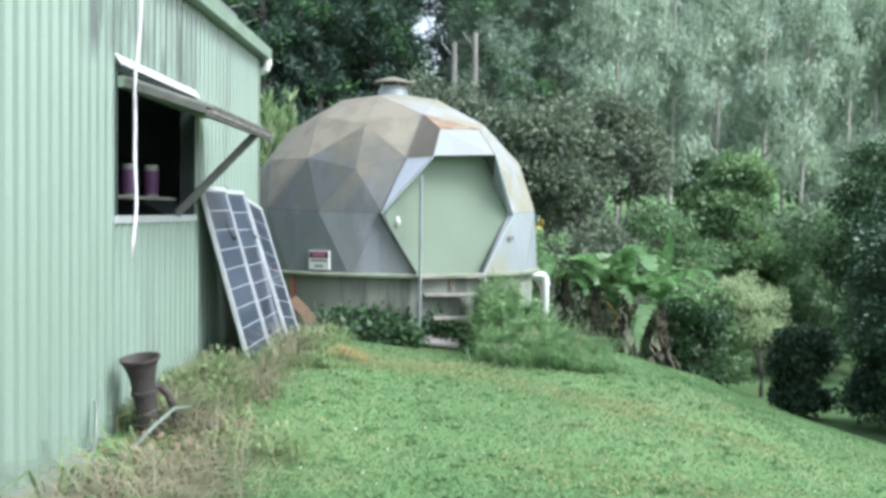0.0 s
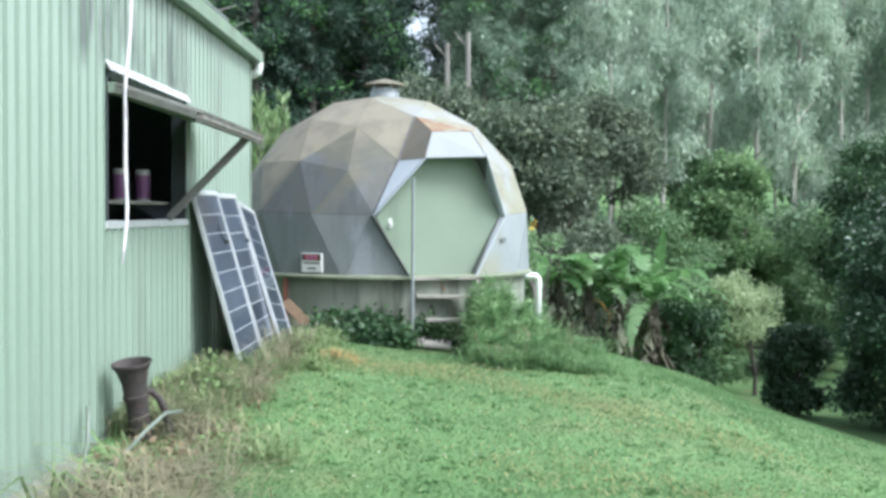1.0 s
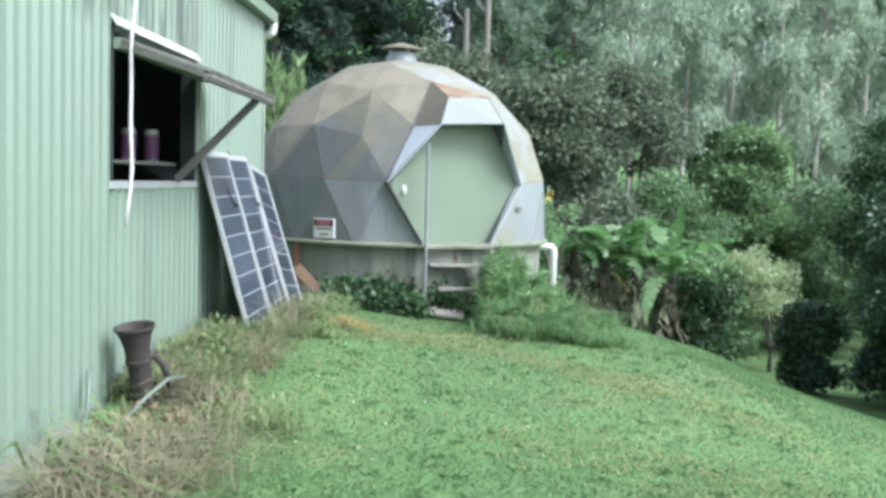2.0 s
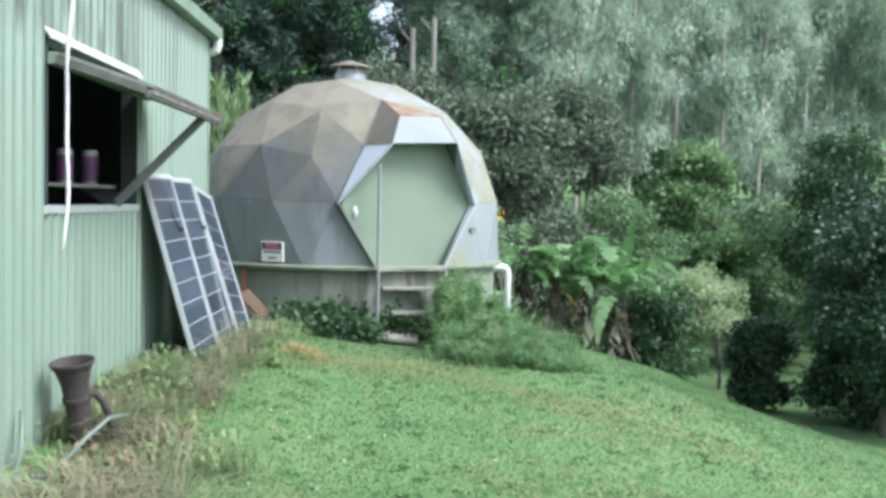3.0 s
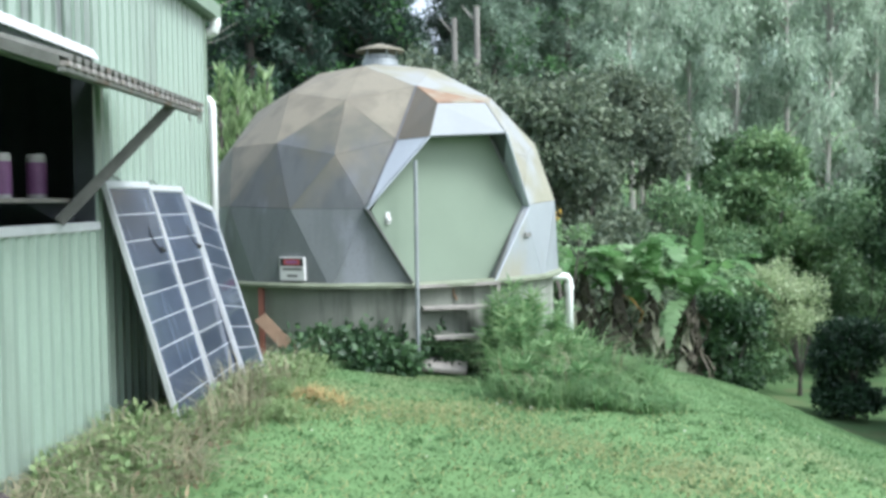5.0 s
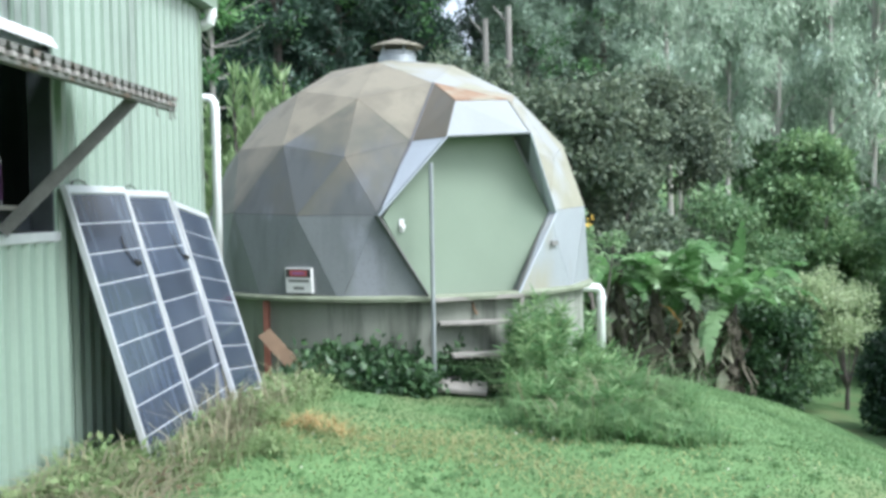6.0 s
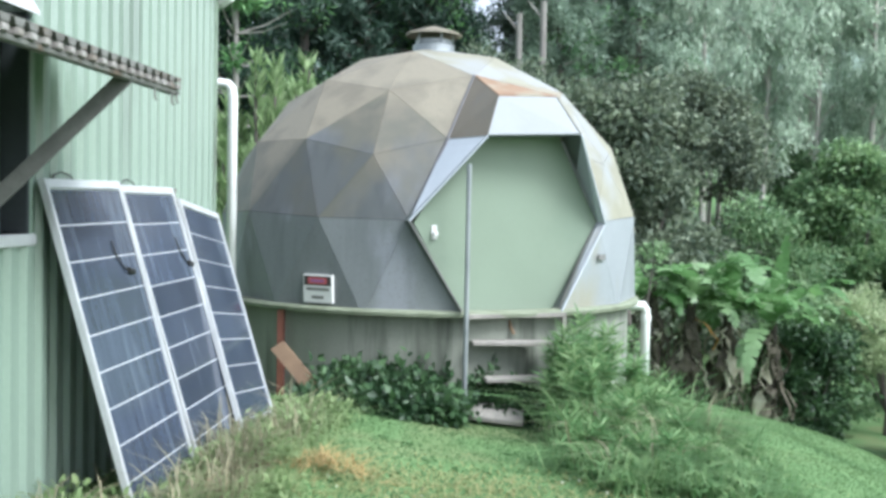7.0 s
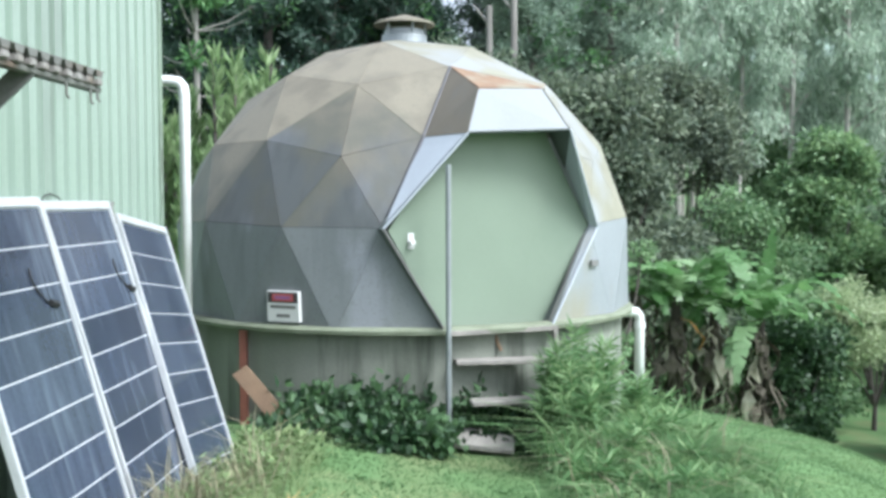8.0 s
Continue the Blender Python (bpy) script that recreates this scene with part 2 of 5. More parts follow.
for nd in CELL.node_tree.nodes:
    if nd.type == "MAPPING":
        nd.inputs["Scale"].default_value = (11.0, 0.9, 1.0)      # dust runs down the glass in streaks
CELLBACK = surface("white_backing_sheet", (0.496, 0.512, 0.528), (0.416, 0.432, 0.448), 0.3, 0, 5, 60, 0.0)
BLACK = surface("black_cable", (0.02, 0.02, 0.02), (0.015, 0.015, 0.015), 0.5, 0, 9, 60, 0.0)
IRON = surface("rusty_cast_iron", (0.058, 0.047, 0.043), (0.028, 0.024, 0.024), 0.8, 0.2, 9, 60, 0.5, spot=(0.10, 0.058, 0.040), spot_scale=9, spot_at=0.70)
TIN = surface("white_paint_tin", (0.480, 0.480, 0.480), (0.400, 0.400, 0.400), 0.4, 0, 6, 60, 0.0)
PURPLE = surface("purple_label", (0.26, 0.12, 0.27), (0.19, 0.08, 0.20), 0.5, 0, 6, 60, 0.0)
WHITE = surface("white_enamel", (0.640, 0.640, 0.624), (0.576, 0.576, 0.560), 0.4, 0, 6, 60, 0.0)
SIGNRED = surface("faded_sign_red", (0.45, 0.10, 0.10), (0.36, 0.08, 0.08), 0.5, 0, 6, 60, 0.0)
SIGNBLACK = surface("sign_black", (0.05, 0.04, 0.045), (0.03, 0.03, 0.03), 0.5, 0, 6, 60, 0.0)
HOSE = surface("pale_green_hose", (0.15, 0.18, 0.15), (0.10, 0.125, 0.10), 0.5, 0, 6, 60, 0.0)
BARK_PALE = surface("pale_eucalypt_bark", (0.48, 0.46, 0.41), (0.32, 0.30, 0.265), 0.9, 0, 1.2, 20, 0.3, 0.8)
BARK_DARK = surface("dark_bark", (0.13, 0.115, 0.10), (0.07, 0.06, 0.055), 0.9, 0, 2, 30, 0.5, 0.8)
BARK_DEAD = surface("bleached_dead_wood", (0.25, 0.24, 0.22), (0.16, 0.15, 0.135), 0.9, 0, 2, 30, 0.3, 0.8)

LAWN = surface("mown_lawn_soil", (0.104, 0.192, 0.067), (0.084, 0.160, 0.055), 0.95, 0, 1.3, 30, 0.12, spot=(0.125, 0.168, 0.068), spot_scale=0.9, spot_at=0.6)
BLADE = foliage("lawn_grass", (0.122, 0.200, 0.076), (0.078, 0.156, 0.057), 0.5, 0.7, 1.6, 0.30)
TUFT = foliage("tall_green_grass", (0.29, 0.41, 0.19), (0.115, 0.225, 0.085), 0.42, 0.6, 3.0, 0.9)
STRAW = foliage("dry_straw", (0.35, 0.320, 0.205), (0.18, 0.170, 0.110), 0.35, 0.8, 2.0)
CLIPPING = foliage("yellow_grass_clippings", (0.40, 0.37, 0.19), (0.25, 0.28, 0.125), 0.5, 0.8, 2.0)
STRAW_ORANGE = foliage("orange_dry_straw", (0.46, 0.34, 0.15), (0.34, 0.26, 0.12), 0.35, 0.8, 2.0)
CLOVER = foliage("clover_leaf", (0.125, 0.225, 0.088), (0.090, 0.180, 0.066), 0.35, 0.7, 2.0)
SEED = foliage("pale_seed_head", (0.50, 0.52, 0.42), (0.36, 0.40, 0.27), 0.3, 0.8, 2.0)
LITTER = foliage("tan_leaf_litter", (0.30, 0.235, 0.14), (0.17, 0.13, 0.08), 0.2, 0.9, 3.0)
WEED = foliage("pale_weeds", (0.27, 0.34, 0.16), (0.15, 0.23, 0.09), 0.35, 0.7, 2.5)
VINE = foliage("dark_creeper_leaf", (0.078, 0.150, 0.058), (0.026, 0.062, 0.026), 0.3, 0.5, 2.5)
# distance haze is mixed into this eucalypt leaf colour
EUCA = foliage("hazy_grey_green_eucalypt_leaf", (0.60, 0.695, 0.560), (0.295, 0.395, 0.290), 0.5, 0.6, 0.35)
PINE = foliage("dark_pine_needles", (0.070, 0.125, 0.085), (0.026, 0.056, 0.040), 0.30, 0.6, 0.4)
# PINE lightened: haze and sun on the right-hand pines, held in the colour
PINE_HAZED = foliage("hazed_pine_needles", (0.280, 0.370, 0.270), (0.135, 0.200, 0.148), 0.45, 0.6, 0.4)
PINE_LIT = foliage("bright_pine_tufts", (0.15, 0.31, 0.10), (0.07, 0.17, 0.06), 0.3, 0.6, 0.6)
BRUSH = foliage("mid_green_shrub_leaf", (0.245, 0.360, 0.175), (0.105, 0.195, 0.088), 0.35, 0.55, 0.7)
VALLEY = foliage("grey_green_undergrowth_leaf", (0.30, 0.40, 0.25), (0.12, 0.20, 0.11), 0.4, 0.6, 0.5)
BRIGHT = foliage("bright_green_tree_leaf", (0.255, 0.375, 0.170), (0.110, 0.205, 0.088), 0.4, 0.55, 1.1)
MAROON = foliage("dull_olive_leaf", (0.205, 0.250, 0.160), (0.080, 0.112, 0.076), 0.35, 0.65, 1.2)
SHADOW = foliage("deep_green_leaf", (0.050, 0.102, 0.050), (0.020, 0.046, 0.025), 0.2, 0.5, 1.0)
PALE = foliage("pale_yellow_green_leaf", (0.50, 0.57, 0.36), (0.31, 0.40, 0.21), 0.45, 0.6, 1.0)
CANE = foliage("light_green_cane_leaf", (0.330, 0.430, 0.220), (0.165, 0.260, 0.105), 0.4, 0.5, 1.5)
BANANA = foliage("banana_leaf_green", (0.250, 0.400, 0.155), (0.115, 0.230, 0.082), 0.45, 0.45, 2.5)
BANANA_PALE = foliage("pale_banana_leaf", (0.37, 0.475, 0.29), (0.20, 0.31, 0.15), 0.4, 0.4, 3.5)
DEADLEAF = foliage("dead_banana_leaf", (0.105, 0.095, 0.065), (0.038, 0.032, 0.025), 0.2, 0.9, 4.0)
DEADLEAF_PALE = foliage("bleached_dead_banana_leaf", (0.42, 0.415, 0.32), (0.22, 0.205, 0.145), 0.25, 0.9, 5.0)
DEADLEAF_ORANGE = foliage("orange_dead_banana_leaf", (0.42, 0.22, 0.05), (0.26, 0.15, 0.05), 0.3, 0.8, 4.0)
FLOWER = foliage("yellow_flower", (0.75, 0.50, 0.06), (0.60, 0.38, 0.04), 0.2, 0.6, 3.0)


# ---- mesh helpers ----
def thing(name, at, label="", category="", group="", kind=""):
    ob = new(name)
    ob.location = at
    return tagged(ob, label, category, group, kind)


def link_mesh(name, me, material, parent=None, label=""):
    ob = new(name, me)
    if material:
        me.materials.append(material)
    if parent:
        ob.parent = parent
        up, m = parent, Matrix.Identity(4)
        chain = []
        while up:
            chain.append(up.matrix_basis if not up.parent else up.matrix_parent_inverse @ up.matrix_basis)
            up = up.parent
        for c in reversed(chain):
            m = m @ c
        ob.matrix_parent_inverse = m.inverted()
    if label:
        ob["label"] = label
    return ob


def part(name, bm, material, parent=None, label="", smooth=False):
    """Links a bmesh as one mesh object under a thing or a part; its vertices are in world coordinates."""
    bmesh.ops.recalc_face_normals(bm, faces=bm.faces)
    me = bpy.data.meshes.new(name)
    bm.to_mesh(me)
    bm.free()
    if smooth:
        me.polygons.foreach_set("use_smooth", [True] * len(me.polygons))
    return link_mesh(name, me, material, parent, label)


def raw_mesh(name, verts, faces, material, parent=None, label=""):
    """A mesh from arrays: verts (n, 3), faces (m, k)."""
    me = bpy.data.meshes.new(name)
    verts, faces = np.asarray(verts, dtype=np.float32), np.asarray(faces, dtype=np.int32)
    k = faces.shape[1]
    me.vertices.add(len(verts))
    me.vertices.foreach_set("co", verts.ravel())
    me.loops.add(faces.size)
    me.loops.foreach_set("vertex_index", faces.ravel())
    me.polygons.add(len(faces))
    me.polygons.foreach_set("loop_start", np.arange(0, faces.size, k, dtype=np.int32))
    me.update(calc_edges=True)
    return link_mesh(name, me, material, parent, label)


def add_box(bm, a, b, bevel=0.0, m=None):
    lo, hi = [min(p, q) for p, q in zip(a, b)], [max(p, q) for p, q in zip(a, b)]
    r = bmesh.ops.create_cube(bm, size=1.0)
    vs = r["verts"]
    for v in vs:
        v.co = Vector([(lo[i] + hi[i]) / 2 + v.co[i] * (hi[i] - lo[i]) for i in range(3)])
    if bevel:
        es = list({e for v in vs for e in v.link_edges})
        out = bmesh.ops.bevel(bm, geom=es, offset=bevel, segments=2, affect="EDGES")
        vs = list({v for f in out["faces"] for v in f.verts} | {v for v in vs if v.is_valid})
    if m:
        bmesh.ops.transform(bm, matrix=m, verts=vs)
    return bm


def box(a, b, bevel=0.0, m=None):
    return add_box(bmesh.new(), a, b, bevel, m)


def add_tube(bm, path, radius, sides=8, cap=True):
    """A round tube along a list of points; radius is one number or one for each point."""
    pts = [Vector(p) for p in path]
    rad = radius if isinstance(radius, (list, tuple)) else [radius] * len(pts)
    rings = []
    side = Vector((0.31, 0.95, 0.08))
    for i, p in enumerate(pts):
        d = (pts[min(i + 1, len(pts) - 1)] - pts[max(i - 1, 0)]).normalized()
        side = (side - d * side.dot(d))
        side = side.normalized() if side.length > 1e-4 else d.orthogonal().normalized()
        up = d.cross(side)
        rings.append([bm.verts.new(p + rad[i] * (math.cos(t) * side + math.sin(t) * up)) for t in [2 * math.pi * k / sides for k in range(sides)]])
    for r, s in zip(rings, rings[1:]):
        for k in range(sides):
            bm.faces.new((r[k], r[(k + 1) % sides], s[(k + 1) % sides], s[k]))
    if cap:
        bm.faces.new(rings[0][::-1])
        bm.faces.new(rings[-1])
    return bm


def tube(path, radius, sides=8, cap=True):
    return add_tube(bmesh.new(), path, radius, sides, cap)


def add_slab(bm, pts, thick):
    """A flat polygon given thickness along the vector thick."""
    t = Vector(thick)
    a = [bm.verts.new(Vector(p)) for p in pts]
    b = [bm.verts.new(Vector(p) + t) for p in pts]
    bm.faces.new(a)
    bm.faces.new(b[::-1])
    for i in range(len(pts)):
        j = (i + 1) % len(pts)
        bm.faces.new((a[i], b[i], b[j], a[j]))
    return bm


def slab(pts, thick):
    return add_slab(bmesh.new(), pts, thick)


def lathe(profile, at, sides=24):
    """Turns a profile of (radius, height) round the z axis at a place."""
    bm = bmesh.new()
    rings = [[bm.verts.new((at[0] + r * math.cos(2 * math.pi * k / sides), at[1] + r * math.sin(2 * math.pi * k / sides), at[2] + z)) for k in range(sides)] for r, z in profile]
    for a, b in zip(rings, rings[1:]):
        for k in range(sides):
            bm.faces.new((a[k], a[(k + 1) % sides], b[(k + 1) % sides], b[k]))
    return bm


def smoothstep(a, b, x):
    t = np.clip((x - a) / (b - a), 0, 1)
    return t * t * (3 - 2 * t)


# ---- ground ----
GY = [-400, -10, 3, 8, 11, 13, 14, 15.2, 18, 22, 28, 40, 60, 90, 150, 400]
GZ = [-2.0, -0.95, -0.74, -0.63, -0.57, -0.58, -0.63, -0.70, -0.82, -1.15, -1.75, -3.4, -2.0, 6.0, 18.0, 24.0]


BX = np.linspace(-2.6, 9, 59)
BZ = np.interp(BX, [-2, -1.2, 0, 0.8, 1.45, 1.8, 2.1, 2.6, 3.4, 4.3, 6.9, 9], [0, 0.09, 0.12, 0.16, 0.22, 0.34, 0.48, 0.64, 0.88, 1.13, 2.08, 2.85])
BZ = np.convolve(np.pad(BZ, 1, mode="edge"), [0.25, 0.5, 0.25], "valid")


def height(x, y):
    """The ground: a lawn that crests before the dome, falls away to +x, and a valley that rises to a wooded hill."""
    x, y = np.asarray(x, dtype=float), np.asarray(y, dtype=float)
    z = np.interp(y, GY, GZ)
    far = 0.225 * np.logaddexp(0, (x + 0.5) / 0.5) * 0.5 + 0.86 * smoothstep(0.1, 1.6, x)
    bank = np.interp(x, BX, BZ) + 0.08 * np.clip(y - 14.3, 0, 4) * smoothstep(2.8, 4.2, x) + 0.20 * smoothstep(15.5, 19.5, y) * np.exp(-((x - 1.3) / 0.9) ** 2)
    w = smoothstep(19, 26, y)
    fall = far * w + bank * (1 - w)
    z = z - fall * (1 - smoothstep(30, 60, y))
    z = z + 0.04 * (1 - smoothstep(-2.6, -1.9, x)) * smoothstep(10.4, 11.4, y) * (1 - smoothstep(13.0, 14.3, y))
    floor = np.interp(y, [-50, 10, 30, 45, 60], [-4.6, -4.3, -4.15, -4.2, -60])
    z = np.logaddexp(z * 3, floor * 3) / 3
    return z + 0.018 * np.sin(1.7 * x + 0.6 * y) * np.sin(1.1 * y - 0.4 * x)


def ground_axis(stops):
    out = []
    for a, b, step in stops:
        out += list(np.arange(a, b - 1e-6, step))
    return np.array(out + [stops[-1][1]])


gx = ground_axis([(-400, -40, 60), (-40, -8, 4), (-8, 10, 0.2), (10, 40, 2.5), (40, 400, 60)])
gy = ground_axis([(-300, -20, 40), (-20, 0, 2.5), (0, 34, 0.2), (34, 60, 1.3), (60, 120, 6), (120, 400, 40)])
XX, YY = np.meshgrid(gx, gy)
nx, ny = len(gx), len(gy)
idx = np.arange(nx * ny).reshape(ny, nx)
quads = np.stack([idx[:-1, :-1], idx[:-1, 1:], idx[1:, 1:], idx[1:, :-1]], -1).reshape(-1, 4)
ground = raw_mesh("ground", np.stack([XX, YY, height(XX, YY)], -1).reshape(-1, 3), quads, LAWN)
ground.data.polygons.foreach_set("use_smooth", [True] * len(ground.data.polygons))
tagged(ground, "mown green lawn sloping down into a wooded valley", "ground", kind="structure")


def gz(x, y):
    return float(height(x, y))


# ---- shed ----
WX, Y0, Y1, ZB, ZT = -3.145, -4.0, 14.37, -0.60, 2.635     # outer face, ends, bottom and top of the wall
WY0, WY1, WZ0, WZ1 = 9.46, 11.50, 0.825, 1.825             # window opening
PITCH, RIB = 0.15, 0.026

wall_shed = thing("wall_shed", (WX, 4, ZB), "pale green ribbed steel shed wall with a window opening", "wall", kind="structure")


def ribbed(y0, y1, z0, z1, x, sign=1.0):
    """One ribbed steel sheet: trapezoid ribs run up it, with a thin back face."""
    prof = []
    k = math.floor(y0 / PITCH) - 1
    while k * PITCH < y1 + PITCH:
        o = k * PITCH
        prof += [(o, 0), (o + 0.062, 0), (o + 0.082, RIB), (o + 0.128, RIB)]
        k += 1
    ys = [p[0] for p in prof]
    prof = [(y0, float(np.interp(y0, ys, [p[1] for p in prof])))] + [p for p in prof if y0 < p[0] < y1] + [(y1, float(np.interp(y1, ys, [p[1] for p in prof])))]
    bm = bmesh.new()
    low = [bm.verts.new((x + sign * d, y, z0)) for y, d in prof]
    top = [bm.verts.new((x + sign * d, y, z1)) for y, d in prof]
    lowb = [bm.verts.new((x + sign * (d - 0.004), y, z0)) for y, d in prof]
    topb = [bm.verts.new((x + sign * (d - 0.004), y, z1)) for y, d in prof]
    for i in range(len(prof) - 1):
        bm.faces.new((low[i], low[i + 1], top[i + 1], top[i]))
        bm.faces.new((lowb[i], topb[i], topb[i + 1], lowb[i + 1]))
        bm.faces.new((top[i], top[i + 1], topb[i + 1], topb[i]))
        bm.faces.new((low[i], lowb[i], lowb[i + 1], low[i + 1]))
    return bm


y = Y0
SHEET = 0.75
while y < Y1 - 0.01:
    e = min(y + SHEET, Y1)
    cuts = sorted({y, e} | {c for c in (WY0, WY1) if y < c < e})
    for a, b in zip(cuts, cuts[1:]):
        if a >= WY0 - 1e-6 and b <= WY1 + 1e-6:
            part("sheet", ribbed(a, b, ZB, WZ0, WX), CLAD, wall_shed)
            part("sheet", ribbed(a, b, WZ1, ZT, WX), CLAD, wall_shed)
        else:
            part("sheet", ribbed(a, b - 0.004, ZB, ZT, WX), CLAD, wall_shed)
    y = e
# inner leaf of the wall, with the opening through it
leaf = bmesh.new()
for a, b in (((-4.0, WY0), (ZB, ZT)), ((WY1, Y1), (ZB, ZT)), ((WY0, WY1), (ZB, WZ0)), ((WY0, WY1), (WZ1, ZT))):
    add_box(leaf, (WX - 0.10, a[0], b[0]), (WX - 0.012, a[1], b[1]))
part("lining", leaf, LINING, wall_shed, "inside face of the wall")
part("corner_flashing", slab([(WX - 0.05, Y1 - 0.045, ZB), (WX + 0.03, Y1 - 0.045, ZB), (WX + 0.03, Y1 + 0.012, ZB), (WX - 0.05, Y1 + 0.012, ZB)], (0, 0, ZT - ZB)), CLAD_TRIM, wall_shed)
shed_end = part("wall_end", box((WX - 5.5, Y1 - 0.10, ZB), (WX - 0.052, Y1, ZT)), CLAD)
tagged(shed_end, "pale green steel end wall of the shed", "wall", kind="structure")
for nm, a, b in (("wall_back", (WX - 5.6, Y0, ZB), (WX - 5.5, Y1, ZT + 0.6)), ("wall_near", (WX - 5.5, Y0 - 0.1, ZB), (WX, Y0, ZT)), ("floor_shed", (WX - 5.5, Y0, ZB - 0.02), (WX - 0.1, Y1 - 0.1, ZB + 0.1)), ("ceiling_shed", (WX - 5.5, Y0, ZT - 0.03), (WX - 0.1, Y1 - 0.1, ZT - 0.004))):
    tagged(part(nm, box(a, b), LINING), "pale inside of the unlit shed", "wall" if "wall" in nm else nm.split("_")[0], kind="structure")
footing = part("footing", box((WX - 0.14, Y0, ZB - 0.45), (WX + 0.05, Y1, ZB - 0.004), 0.01), CONCRETE)
tagged(footing, "grey concrete slab edge under the shed wall", "footing", kind="structure")

roof = thing("roof_shed", (WX, 4, ZT), "pale green steel roof edge with a square gutter", "roof", kind="structure")
bm = bmesh.new()
add_slab(bm, [(WX + 0.10, Y0 - 0.2, ZT + 0.09), (WX + 0.10, Y1 + 0.16, ZT + 0.09), (WX - 5.7, Y1 + 0.16, ZT + 0.75), (WX - 5.7, Y0 - 0.2, ZT + 0.75)], (0, 0, 0.03))
part("roof_sheet", bm, CLAD_TRIM, roof)
bm = bmesh.new()
gprof = [(0.03, 0.10), (0.035, 0.10), (0.035, 0.005), (0.115, 0.005), (0.115, 0.115), (0.135, 0.115), (0.135, -0.008), (0.03, -0.008)]
ga = [bm.verts.new((WX + dx, Y0 - 0.2, ZT - 0.03 + dz)) for dx, dz in gprof]
gb = [bm.verts.new((WX + dx, Y1 + 0.14, ZT - 0.03 + dz)) for dx, dz in gprof]
for i in range(len(gprof)):
    j = (i + 1) % len(gprof)
    bm.faces.new((ga[i], ga[j], gb[j], gb[i]))
bm.faces.new(gb[2:7])
part("gutter", bm, CLAD_TRIM, roof, "pale green square gutter with grime along its lip")
part("gutter_end", box((WX + 0.028, Y1 + 0.141, ZT - 0.042), (WX + 0.14, Y1 + 0.148, ZT + 0.09), 0.003), CLAD_TRIM, roof)
part("gutter_outlet", tube([(WX + 0.10, Y1 + 0.075, ZT - 0.035), (WX + 0.10, Y1 + 0.075, ZT - 0.10), (WX + 0.085, Y1 + 0.08, ZT - 0.145), (WX + 0.04, Y1 + 0.09, ZT - 0.17), (WX - 0.10, Y1 + 0.12, ZT - 0.18)], 0.048, 12), PVC, roof, "white plastic gutter outlet")
part("barge", box((WX - 5.7, Y1 + 0.162, ZT - 0.05), (WX + 0.02, Y1 + 0.18, ZT + 0.09)), CLAD_TRIM, roof)
roof_pipe = part("roof_pipe", tube([(WX - 0.30, y, 3.10 + 0.004 * math.sin(y)) for y in np.linspace(3.0, 14.6, 14)], 0.025, 8), GALV)
tagged(roof_pipe, "pale pipe lying along the shed roof", "pipe")
for k in range(6):
    tagged(part("pipe_bracket", box((WX - 0.315, 3.6 + 2.1 * k, 2.77), (WX - 0.285, 3.64 + 2.1 * k, 3.10), 0.003), GALV), "short steel bracket holding the roof pipe", "bracket", "roof pipe brackets")

# window, sill, propped awning
window_1 = thing("window_1", (WX, 10.7, WZ0), "unglazed servery opening with pale metal trim", "window", kind="structure")
part("window_sill", box((WX - 0.10, WY0 - 0.03, WZ0 - 0.055), (WX + 0.034, WY1 + 0.06, WZ0), 0.006), ALU, window_1, "pale metal sill")
part("head_flashing", slab([(WX + 0.024, WY0 - 0.03, WZ1 + 0.055), (WX + 0.024, WY1 + 0.03, WZ1 + 0.055), (WX + 0.06, WY1 + 0.03, WZ1 - 0.005), (WX + 0.06, WY0 - 0.03, WZ1 - 0.005)], (0, 0, 0.012)), TIN, window_1)
part("jamb", box((WX - 0.10, WY0 - 0.0, WZ0), (WX + 0.028, WY0 + 0.025, WZ1), 0.003), JAMB, window_1)
part("jamb", box((WX - 0.10, WY1 - 0.025, WZ0), (WX + 0.028, WY1, WZ1), 0.003), JAMB, window_1)

awning = thing("window_awning", (WX, 10.8, WZ1), "propped-open ribbed steel window shutter with a worn rusty edge", "awning")
AO, AZ0, AZ1 = -2.485, 1.725, 1.535          # outer edge and heights at hinge and edge
AY0, AY1 = WY0 + 0.0, 11.72
bm = bmesh.new()
prof = []
k = 0
while AY0 + k * 0.095 < AY1:
    o = AY0 + k * 0.095
    prof += [(o, 0.0), (min(o + 0.05, AY1), 0.0), (min(o + 0.06, AY1), 0.024), (min(o + 0.085, AY1), 0.024)]
    k += 1
prof = sorted(set(prof))
tiers = []
for x, z in ((WX + 0.07, AZ0), (AO, AZ1)):
    tiers.append([[bm.verts.new((x, y, z + d + off)) for y, d in prof] for off in (0.004, 0.0)])
for i in range(len(prof) - 1):
    for s in (0, 1):
        bm.faces.new((tiers[0][s][i], tiers[0][s][i + 1], tiers[1][s][i + 1], tiers[1][s][i]))
    bm.faces.new((tiers[1][0][i], tiers[1][0][i + 1], tiers[1][1][i + 1], tiers[1][1][i]))
part("awning_sheet", bm, GALV_OLD, awning, "weathered ribbed sheet")
part("edge_batten", box((AO - 0.05, AY0, AZ1 - 0.052), (AO - 0.012, AY1, AZ1 - 0.030), 0.004), GALV_OLD, awning, "rusty outer batten")
k = 0
